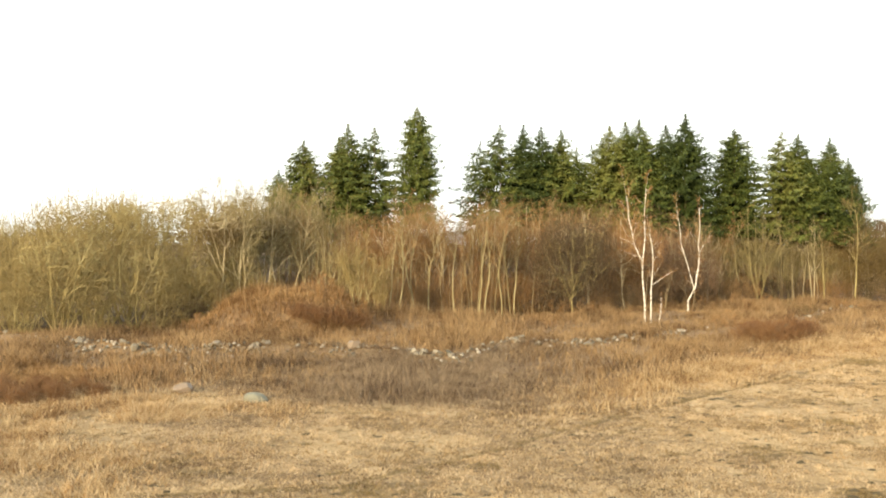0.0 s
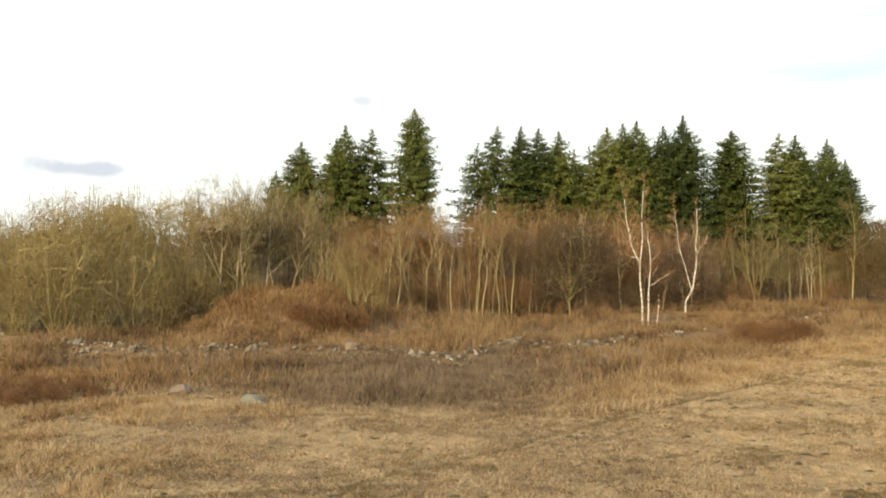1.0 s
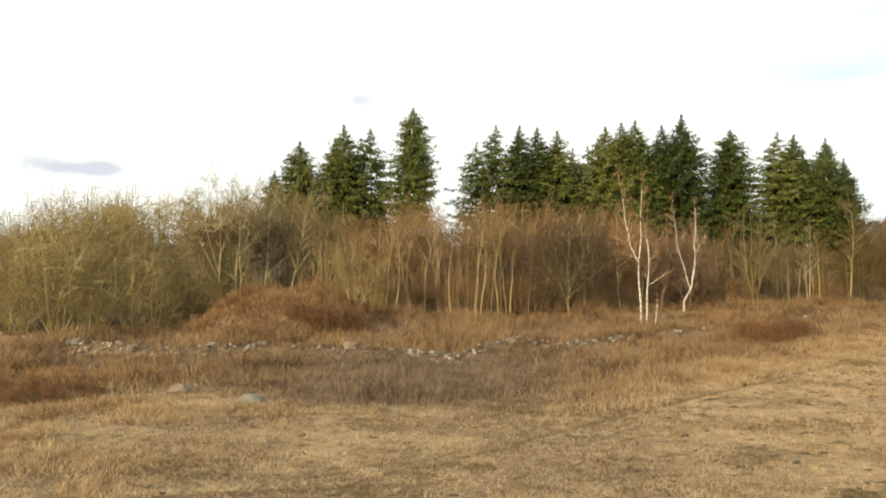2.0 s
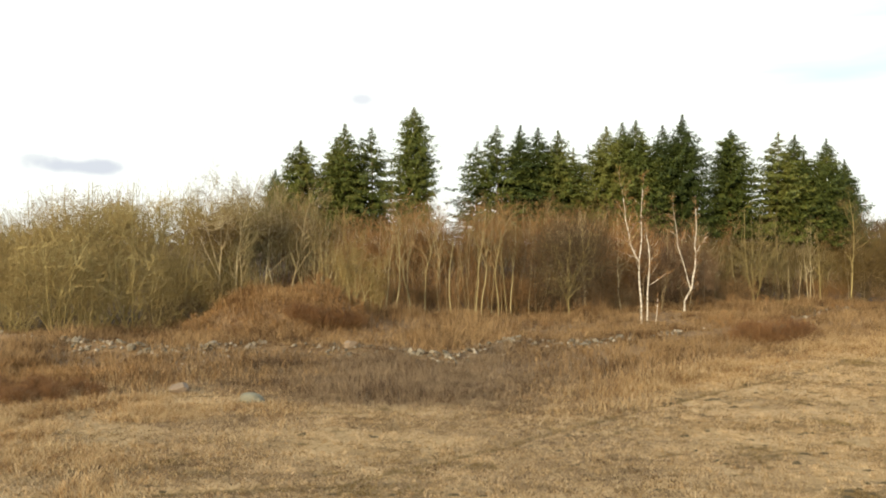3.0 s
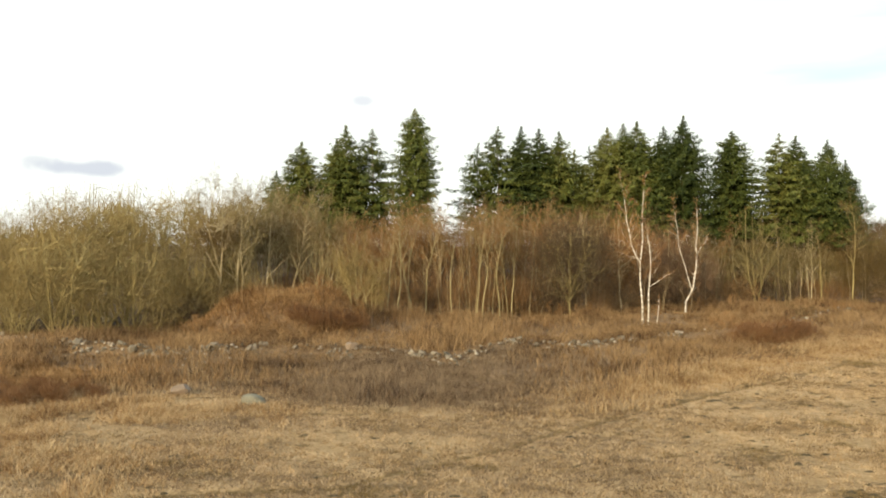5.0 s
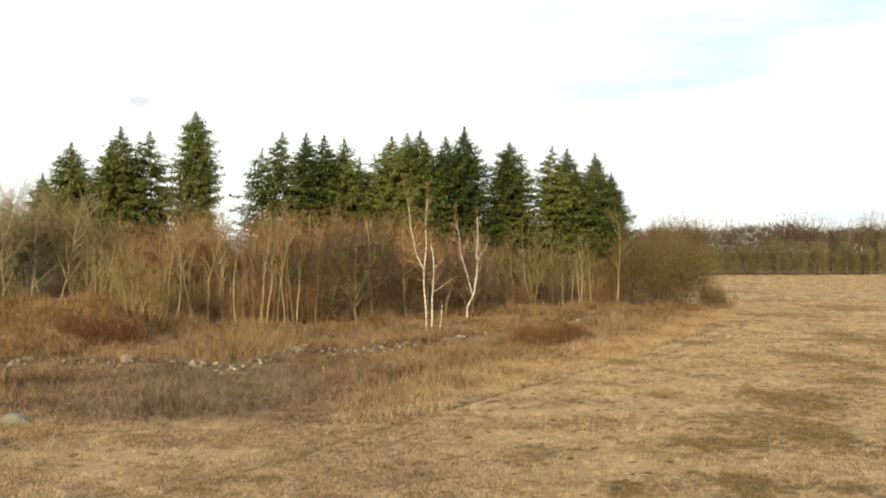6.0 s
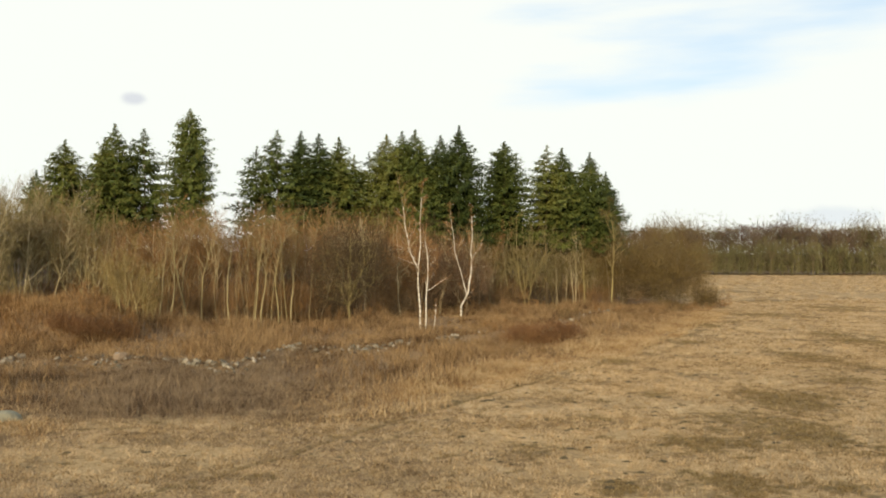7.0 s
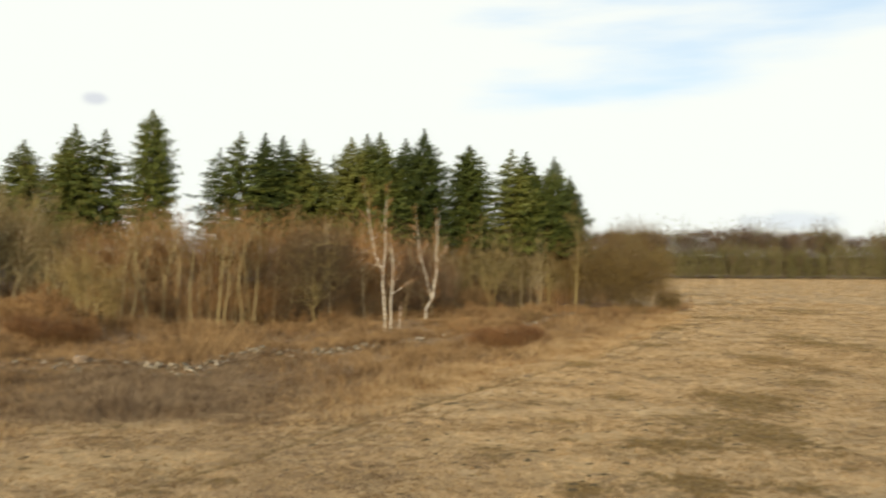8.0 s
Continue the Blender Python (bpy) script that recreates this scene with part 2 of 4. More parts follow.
# ---- mesh helpers ----
class Geo:
    """Collects triangles and quads of one mesh."""

    def __init__(self):
        self.v, self.f = [], []

    def tube(self, pts, radii, sides=5):
        base = len(self.v)
        for i, p in enumerate(pts):
            d = (pts[min(i + 1, len(pts) - 1)] - pts[max(i - 1, 0)]).normalized()
            a = d.orthogonal().normalized()
            b = d.cross(a)
            for k in range(sides):
                w = 2 * math.pi * k / sides
                self.v.append(p + (a * math.cos(w) + b * math.sin(w)) * radii[i])
        for i in range(len(pts) - 1):
            for k in range(sides):
                k2 = (k + 1) % sides
                r0, r1 = base + i * sides, base + (i + 1) * sides
                self.f.append((r0 + k, r0 + k2, r1 + k2, r1 + k))
        tip = base + (len(pts) - 1) * sides
        self.f.append(tuple(range(tip, tip + sides)))

    def ribbon(self, p0, p1, w0, w1, rng):
        d = p1 - p0
        s = d.cross(Vector((rng.uniform(-1, 1), rng.uniform(-1, 1), rng.uniform(-1, 1))))
        s = s.normalized() if s.length > 1e-6 else Vector((1, 0, 0))
        b = len(self.v)
        self.v += [p0 - s * w0, p0 + s * w0, p1 + s * w1, p1 - s * w1]
        self.f.append((b, b + 1, b + 2, b + 3))

    def mesh(self, name, mat, smooth=True):
        me = bpy.data.meshes.new(name)
        me.from_pydata([tuple(p) for p in self.v], [], self.f)
        me.materials.append(mat)
        if smooth:
            me.polygons.foreach_set("use_smooth", [True] * len(me.polygons))
        me.update()
        return me


def array_mesh(name, verts, faces, mat, bare=None, smooth=False, wild=None, tone=None):
    """A mesh from numpy arrays; faces all of one size."""
    me = bpy.data.meshes.new(name)
    n, k = faces.shape
    me.vertices.add(len(verts))
    me.vertices.foreach_set("co", np.ascontiguousarray(verts, dtype=np.float32).ravel())
    me.loops.add(n * k)
    me.loops.foreach_set("vertex_index", np.ascontiguousarray(faces, dtype=np.int32).ravel())
    me.polygons.add(n)
    me.polygons.foreach_set("loop_start", np.arange(0, n * k, k, dtype=np.int32))
    me.polygons.foreach_set("loop_total", np.full(n, k, dtype=np.int32))
    me.update(calc_edges=True)
    me.validate()
    me.materials.append(mat)
    if smooth:
        me.polygons.foreach_set("use_smooth", np.ones(n, dtype=bool))
    if bare is not None:
        at = me.attributes.new("bare", "FLOAT", "POINT")
        at.data.foreach_set("value", np.ascontiguousarray(bare, dtype=np.float32))
    if tone is not None:
        at = me.attributes.new("tone", "FLOAT", "POINT")
        at.data.foreach_set("value", np.ascontiguousarray(tone, dtype=np.float32))
    if wild is not None:
        at = me.attributes.new("wild", "FLOAT", "POINT")
        at.data.foreach_set("value", np.ascontiguousarray(wild, dtype=np.float32))
    return me


# ---- the lie of the land ----
def field_edge(x):
    """Where the mown field gives way to tall growth."""
    return np.interp(x, [-60, -17, -11.7, -7.5, -1.7, 2.6, 6.5, 13.2, 18.1, 26.5, 31.7, 50.6, 55, 58, 70],
                     [35, 36, 40, 38, 35.5, 36.5, 36, 43, 49, 57, 64, 87, 100, 230, 236])


def stone_line(x):
    return np.interp(x, [-30, -23, -15, -12, -5.3, 0.5, 4.3, 7.2, 14.2, 29.7, 40.7], [63, 58, 52.5, 55, 54.5, 50, 59, 56, 61, 77, 93])


def tree_line(x):
    return np.interp(x, [-60, -27, -18, -16, -9.5, -4.8, 0.8, 7.8, 16.6, 22.7, 34.6, 44, 50, 56, 60], [63, 65, 70, 79, 82.5, 82, 80, 84, 85, 93, 102, 102, 97, 98, 100])


TRACK = [(-30, 20.5), (-8.5, 24.1), (-2.8, 25.2), (-0.9, 27.0), (2.0, 29.8), (6.5, 34.9), (13.2, 42.0), (20.5, 49.7), (31.7, 62.6), (46.2, 78.6), (60, 92), (90, 115)]


def track_distance(x, y):
    best = np.full(np.shape(x), 1e9)
    for (ax, ay), (bx, by) in zip(TRACK, TRACK[1:]):
        dx, dy = bx - ax, by - ay
        t = np.clip(((x - ax) * dx + (y - ay) * dy) / (dx * dx + dy * dy), 0, 1)
        side = ((x - ax) * dy - (y - ay) * dx) / math.hypot(dx, dy)
        d = np.hypot(x - ax - t * dx, y - ay - t * dy)
        best = np.where(d < np.abs(best), np.where(side < 0, -d, d), best)
    return best


def rut_depth(x, y):
    """1 in the two wheel ruts, 0 away from them."""
    d = track_distance(x, y)
    return np.clip(np.exp(-(d / 0.17) ** 2) + 0.4 * np.exp(-((d - 1.7) / 0.17) ** 2), 0, 1)


def waves(x, y, s, seed):
    r = np.random.RandomState(seed)
    out = 0
    for k in range(7):
        a, ph, f = r.uniform(0, 6.28), r.uniform(0, 6.28), s * r.uniform(0.6, 1.8)
        out = out + np.sin((x * math.cos(a) + y * math.sin(a)) * f + ph)
    return out / 7 * 1.6


def land(x, y):
    """Height of the ground."""
    x, y = np.asarray(x, float), np.asarray(y, float)
    near = np.clip(1 - (np.hypot(x, y - 60) - 90) / 80, 0, 1)
    z = near * (0.10 * waves(x, y, 0.15, 3) + 0.03 * waves(x, y, 1.1, 4) + 0.035 * waves(x, y, 3.2, 5))
    z = z + 2.5 * np.exp(-(((x + 12.0) / 5.7) ** 2 + ((y - 71) / 4.4) ** 2) ** 1.9)
    z = z + 0.9 * np.exp(-(((x + 5) / 4.5) ** 2 + ((y - 74) / 4) ** 2))
    z = z + 0.5 * np.exp(-((y - stone_line(x)) / 1.6) ** 2) * np.clip((44 - x) / 8, 0, 1) * np.clip((x + 34) / 5, 0, 1)
    z = z + 0.5 * np.exp(-(((x - 19.5) / 4) ** 2 + ((y - 82) / 5) ** 2))
    z = z - 0.07 * rut_depth(x, y)
    return z


# worn, darker patches of the field: x, y, length, width
PATCHES = [(20.4, 29.5, 3.0, 4.6), (24.6, 36.5, 2.5, 5.2), (15.5, 28.9, 1.4, 1.9), (10.0, 28.6, 1.0, 1.2), (14.2, 23.8, 1.6, 1.8), (46.2, 59.4, 2.6, 8.5), (34.7, 48.9, 2.3, 4.8), (23.1, 52.3, 1.0, 1.6), (42.2, 77.3, 1.8, 3.8), (54.7, 86.1, 3.8, 3.3), (31.1, 41.6, 1.7, 2.1),
           (69.9, 95.5, 3.9, 5.4), (70.9, 111.5, 4.9, 3.4), (19.2, 39.2, 0.6, 1.2), (14.0, 33.8, 0.9, 0.8), (16.8, 22.5, 0.9, 1.1), (10.8, 23.8, 0.7, 0.8), (32.9, 61.5, 1.6, 1.6), (-2.1, 24.7, 0.7, 0.6), (1.0, 27.3, 1.0, 0.5), (-0.6, 26.4, 0.7, 0.4), (-8.0, 27.8, 0.6, 1.3), (-6.7, 26.5, 0.6, 0.6), (-4.3, 39.4, 1.0, 0.8), (75, 140, 16, 3), (95, 170, 25, 3)]


def bareness(x, y):
    out = rut_depth(x, y) * (0.62 + 0.35 * np.clip(0.5 + waves(x, y, 0.5, 8), 0, 1))
    wob = 0.9 * waves(x, y, 0.9, 11) + 0.75 * waves(x, y, 2.6, 12) + 0.5 * waves(x, y, 5.6, 14)
    c, s = math.cos(radians(17)), math.sin(radians(17))
    for px, py, a, b in PATCHES:
        q = np.sqrt((((x - px) * c - (y - py) * s) / a) ** 2 + (((x - px) * s + (y - py) * c) / b) ** 2)
        out = np.maximum(out, np.clip(1.25 - q + 0.6 * wob, 0, 1) * 0.72)
    specks = waves(x, y * 1.6, 2.3, 15) + 0.8 * waves(x, y * 1.6, 5.5, 16)
    out = np.maximum(out, np.clip((specks - 0.9) * 1.6, 0, 0.75))
    return out * (y < field_edge(x) + 3)


def build_ground():
    def axis(lo, hi, step, far):
        mid = list(np.arange(lo, hi, step))
        out, s, v = [], step, hi
        while v < far:
            out.append(v)
            s *= 1.4
            v += s
        left, s, v = [], step, lo - step
        while v > -far:
            left.append(v)
            s *= 1.4
            v -= s
        return np.array(left[::-1] + mid + out + [far])

    xs, ys = axis(-34, 58, 0.32, 4200), axis(21, 96, 0.30, 4200)
    X, Y = np.meshgrid(xs, ys)
    V = np.stack([X.ravel(), Y.ravel(), land(X, Y).ravel()], 1)
    nx, ny = len(xs), len(ys)
    i = (np.arange(ny - 1)[:, None] * nx + np.arange(nx - 1)[None]).ravel()
    # wild rises over 1 behind the tree line, for the painted shade there
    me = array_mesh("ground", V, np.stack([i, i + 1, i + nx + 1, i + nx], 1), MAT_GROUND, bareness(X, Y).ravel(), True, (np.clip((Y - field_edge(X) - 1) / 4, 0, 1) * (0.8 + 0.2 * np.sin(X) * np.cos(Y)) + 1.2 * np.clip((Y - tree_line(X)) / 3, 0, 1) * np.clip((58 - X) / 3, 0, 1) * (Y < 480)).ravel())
    tagged(new("ground", me), "dry straw-coloured field ground with wheel ruts and worn patches", "ground", kind="structure")


build_ground()


# ---- trees ----
def thing(name, label, category, group="", kind=""):
    return tagged(new(name), label, category, group, kind)


def part(name, mesh, parent, label=""):
    ob = new(name, mesh)
    ob.parent = parent
    return tagged(ob, label) if label else ob


def turned(d, angle, rng):
    a = d.orthogonal().normalized()
    a.rotate(Matrix.Rotation(rng.uniform(0, 2 * math.pi), 3, d))
    return (d * math.cos(angle) + a * math.sin(angle)).normalized()


class Bare:
    """A leafless tree or bush grown from stems over limbs to twigs: a mesh for each stem, one for the crown."""

    def __init__(self, seed, spec):
        self.rng, self.s = random.Random(seed), spec
        self.stems, self.limbs, self.crown = [], Geo(), Geo()

    def grow(self, p, d, length, r, level):
        rng, s = self.rng, self.s
        n = (8, 5, 2, 1)[level]
        pts = [p.copy()]
        wob = s["wobble"][level]
        for i in range(n):
            d = (d + Vector((rng.gauss(0, wob), rng.gauss(0, wob), rng.gauss(0, wob) + s["rise"][level]))).normalized()
            pts.append(pts[-1] + d * (length / n))
        w = s["twig"]
        if level == 0:
            self.stem(pts, [r * (1 - 0.85 * i / n) for i in range(n + 1)])
        elif level == 1:
            self.limbs.tube(pts, [max(w, r * (1 - 0.8 * i / n)) for i in range(n + 1)], 3)
        elif level == 2:
            for i in range(n):
                self.crown.ribbon(pts[i], pts[i + 1], w * 1.4, w * 1.1, rng)
        else:
            self.crown.ribbon(pts[0], pts[1], w, w * 0.45, rng)
            return
        self.clothe(pts, r, length, level)

    def stem(self, pts, radii):
        g = Geo()
        g.tube(pts, radii, 7)
        self.stems.append(g)

    def clothe(self, pts, r, length, level):
        """Side branches of the next level along a line of points."""
        rng, s = self.rng, self.s
        n = len(pts) - 1
        count = s["count"][level]
        for k in range(count):
            u = s["from"][level] + (1 - s["from"][level]) * ((k + rng.random()) / count)
            j = min(int(u * n), n - 1)
            q = pts[j].lerp(pts[j + 1], u * n - j)
            d = (pts[j + 1] - pts[j]).normalized()
            e = turned(d, radians(s["angle"][level] * rng.uniform(0.6, 1.35)), rng)
            share = s["share"][level] * rng.uniform(0.65, 1.2) * (1.15 - 0.45 * u)
            self.grow(q, e, length * share, max(0.004, r * (1 - 0.75 * u) * 0.68), level + 1)
        if level < 2:
            self.grow(pts[-1], (pts[-1] - pts[-2]).normalized(), length * 0.22, r * 0.2, level + 1)

    def fit(self, height, width=None):
        """Scales all to a height, and to a width across the crown."""
        crown = self.crown.v
        tall = sorted(p.z for p in crown)[int(len(crown) * 0.985)]
        wide = 2 * sorted(math.hypot(p.x, p.y) for p in crown)[int(len(crown) * 0.90)]
        k = height / tall
        m = Vector((width / wide, width / wide, k)) if width else Vector((k, k, k))
        for g in (*self.stems, self.limbs, self.crown):
            g.v = [Vector((p.x * m.x, p.y * m.y, p.z * m.z)) for p in g.v]

    def make(self, name, label, category, bark, twigs, group, stem_label=""):
        ob = thing(name, label, category, group)
        for g in self.stems:
            part("trunk" if len(self.stems) == 1 else "stem", g.mesh(name + "_stem", bark), ob, stem_label)
        limbs, split = self.limbs, len(self.limbs.f)
        base = len(limbs.v)
        limbs.v += self.crown.v
        limbs.f += [tuple(i + base for i in f) for f in self.crown.f]
        me = limbs.mesh(name + "_crown", bark, False)
        me.materials.append(twigs)
        me.polygons.foreach_set("material_index", [0] * split + [1] * (len(limbs.f) - split))
        part("crown", me, ob, "leafless crown of limbs and fine twigs")
        return ob


UPRIGHT = {"count": (15, 8, 6), "from": (0.34, 0.2, 0.15), "angle": (36, 36, 34), "share": (0.33, 0.50, 0.62), "wobble": (0.075, 0.13, 0.14, 0.14), "rise": (0.05, 0.05, 0.02, 0.0), "twig": 0.0075}
AIRY = {"count": (15, 9, 6), "from": (0.36, 0.2, 0.15), "angle": (44, 46, 42), "share": (0.29, 0.48, 0.55), "wobble": (0.07, 0.15, 0.18, 0.18), "rise": (0.07, 0.04, 0.0, 0.0), "twig": 0.0065}
STEMMY = {"count": (10, 7, 5), "from": (0.45, 0.2, 0.15), "angle": (32, 40, 40), "share": (0.27, 0.48, 0.60), "wobble": (0.12, 0.14, 0.16, 0.16), "rise": (0.16, 0.06, 0.02, 0.0), "twig": 0.0065}
SPREADING = {"count": (9, 8, 7), "from": (0.12, 0.15, 0.1), "angle": (42, 45, 45), "share": (0.45, 0.46, 0.65), "wobble": (0.07, 0.12, 0.14, 0.14), "rise": (0.03, 0.05, 0.04, 0.02), "twig": 0.0070}
FINE = {"count": (6, 6, 6), "from": (0.08, 0.1, 0.1), "angle": (42, 45, 48), "share": (0.46, 0.44, 0.6), "wobble": (0.08, 0.12, 0.14, 0.14), "rise": (0.03, 0.04, 0.04, 0.04), "twig": 0.0085}


def slender_tree(seed, spec, name, label, bark, twigs, height=10.0, radius=0.07, stems=1, group="trees of the wood edge"):
    t = Bare(seed, spec)
    for k in range(stems):
        lean = t.rng.uniform(0.0, 0.06) if stems == 1 else t.rng.uniform(0.015, 0.07)
        a = t.rng.uniform(0, 6.28)
        t.grow(Vector((0.25 * k * math.cos(a), 0.25 * k * math.sin(a), -0.15)), Vector((lean * math.cos(a), lean * math.sin(a), 1)).normalized(), height * (0.80 if k == 0 else t.rng.uniform(0.6, 0.8)), radius * (1 if k == 0 else 0.8), 0)
    t.fit(height)
    return t.make(name, label, "tree", bark, twigs, group)


def bush(seed, spec, name, label, bark, twigs, height, width, stems, radius=0.05, group="", category="bush"):
    t = Bare(seed, spec)
    for k in range(stems):
        a = 2 * math.pi * (k + t.rng.random()) / stems
        tilt = radians(t.rng.uniform(4, 1) if k == 0 else t.rng.uniform(8, 48))
        reach = math.hypot(height * math.cos(tilt), width * 0.5 * math.sin(tilt)) * 0.72
        t.grow(Vector((0.3 * math.cos(a), 0.3 * math.sin(a), -0.1)), Vector((math.sin(tilt) * math.cos(a), math.sin(tilt) * math.sin(a), math.cos(tilt))), reach * t.rng.uniform(0.8, 1.05), radius * t.rng.uniform(0.7, 1.1), 0)
    t.fit(height, width)
    return t.make(name, label, category, bark, twigs, group)


def crown_tree(seed, name, label, bark, twigs, height, width, fork=0.2, stems=1, limbs=9, side=7, count=4000, low=0.1, radius=0.07, group="", category="tree", twig=0.008, reach=(0.4, 1.0), lift=0.12, splay=0.12, heart_at=0.42, top=0.25, outer=0.45):
    """A bare tree or bush whose limbs fan out into a domed crown of fine twigs."""
    rng, r = random.Random(seed), np.random.RandomState(seed)
    t = Bare(seed, FINE)
    heart = Vector((0, 0, height * (low + (1 - low) * heart_at)))
    up, down, half = height - heart.z, heart.z - height * low, width * 0.5
    wave = [(r.normal(0, 1, 3), r.uniform(0, 6.28), f) for f in (2.0, 2.6, 3.4, 5.5, 7.0)]

    def shell(d):
        """Distance from the heart to the skin of the crown, for rows of directions."""
        d = np.atleast_2d(np.asarray(d, float))
        k = 1 / np.sqrt((d[:, 0] ** 2 + d[:, 1] ** 2) / half ** 2 + (d[:, 2] / np.where(d[:, 2] > 0, up, max(down, 0.3))) ** 2)
        return k * (1 + 0.055 * sum(np.sin(f * (d @ n) + p) for n, p, f in wave))

    def skin(d, share):
        return heart + d * float(shell(d[:])[0]) * share

    trunks = []
    for k in range(stems):
        a = 2 * math.pi * (k + 0.7 * rng.random()) / stems
        lean = (0.05 if stems == 1 else splay) * rng.uniform(0.6, 1.3)
        foot = Vector((0.22 * math.cos(a), 0.22 * math.sin(a), -0.12)) * (0 if stems == 1 else 1)
        foot.z = -0.12
        tip = heart + Vector((math.cos(a) * lean * height, math.sin(a) * lean * height, up * rng.uniform(0.5, 0.8)))
        bow = Vector((math.cos(a), math.sin(a), 0)) * (lean * height * 0.35)
        pts = [foot.lerp(tip, u / 9) + bow * math.sin(math.pi * u / 9) + Vector((rng.gauss(0, 0.06), rng.gauss(0, 0.06), 0)) * min(1, u) for u in range(10)]
        thick = radius * (1 if k == 0 else rng.uniform(0.65, 0.95))
        t.stem(pts, [max(0.012, thick * (1 - 0.9 * u / 9)) for u in range(10)])
        trunks.append((pts, thick))
    for k in range(limbs):
        pts, thick = trunks[k % stems]
        u = min(7.5, 9 * (fork + 0.42 * rng.random() ** 1.4))
        q = pts[int(u)].lerp(pts[int(u) + 1], u - int(u))
        a = 2.4 * k + rng.uniform(-0.5, 0.5)
        d = Vector((math.cos(a), math.sin(a), rng.uniform(-0.15, 1.3))).normalized()
        end = skin(d, rng.uniform(0.68, 0.92))
        bend = q.lerp(end, 0.45) + Vector((0, 0, 0.10 * (end - q).length)) + Vector((rng.gauss(0, 0.2), rng.gauss(0, 0.2), 0))
        line = [q.lerp(bend, v / 6).lerp(bend.lerp(end, v / 6), v / 6) + Vector((rng.gauss(0, 0.05), rng.gauss(0, 0.05), rng.gauss(0, 0.05))) * min(1, v) for v in range(7)]
        t.limbs.tube(line, [max(twig, thick * 0.5 * (1 - 0.85 * v / 6)) for v in range(7)], 4)
        for _ in range(side):
            v = rng.randint(1, 5)
            d = ((line[v] - heart).normalized() * 0.8 + Vector((rng.gauss(0, 0.5), rng.gauss(0, 0.5), rng.uniform(-0.1, 0.9)))).normalized()
            e = skin(d, rng.uniform(0.62, 0.88))
            if (e - line[v]).length > 0.5 * height:
                e = line[v].lerp(e, 0.5)
            m = line[v].lerp(e, 0.5) + Vector((rng.gauss(0, 0.12), rng.gauss(0, 0.12), rng.uniform(0, 0.25)))
            t.limbs.tube([line[v], m, e], [max(twig, thick * 0.26), max(twig, thick * 0.17), twig * 0.8], 3)
    # fine twigs, thinning out towards the skin
    d = r.normal(0, 1, (count, 3))
    d[:, 2] = d[:, 2] * 0.8 + top
    d /= np.linalg.norm(d, axis=1)[:, None]
    ln = r.uniform(reach[0], reach[1], count)
    f = np.clip(r.rand(count) ** outer * r.uniform(0.85, 1.06, count), 0.1, 1.06)
    p = np.array(heart) + d * (shell(d) * f)[:, None]
    g = d * 0.5 + r.normal(0, 0.5, (count, 3)) + np.array([0, 0, lift])
    g /= np.linalg.norm(g, axis=1)[:, None]
    p = p - g * (ln * 0.7)[:, None]
    keep = p[:, 2] > 0.05
    p, g, ln = p[keep], g[keep], ln[keep]
    h = g + r.normal(0, 0.38, g.shape)
    s = np.cross(g, r.normal(0, 1, g.shape))
    s /= np.maximum(1e-6, np.linalg.norm(s, axis=1))[:, None]
    w = twig * r.uniform(0.6, 1.25, len(p))[:, None]
    m, e = p + g * (ln * 0.55)[:, None], p + g * (ln * 0.55)[:, None] + h * (ln * 0.5)[:, None]
    V = np.stack([p - s * w, p + s * w, m + s * w * 0.8, m - s * w * 0.8, e], 1).reshape(-1, 3)
    base = len(t.crown.v)
    t.crown.v += [Vector(q) for q in V.tolist()]
    for k in range(len(p)):
        b = base + 5 * k
        t.crown.f += [(b, b + 1, b + 2, b + 3), (b + 3, b + 2, b + 4)]
    return t.make(name, label, category, bark, twigs, group)


def spot(x, y, turn=0.0, size=1.0, tall=None, sink=0.0):
    m = Matrix.Translation((x, y, float(land(x, y)) - sink)) @ Matrix.Rotation(turn, 4, "Z")
    return m @ Matrix.Diagonal((size, size, size if tall is None else tall, 1))


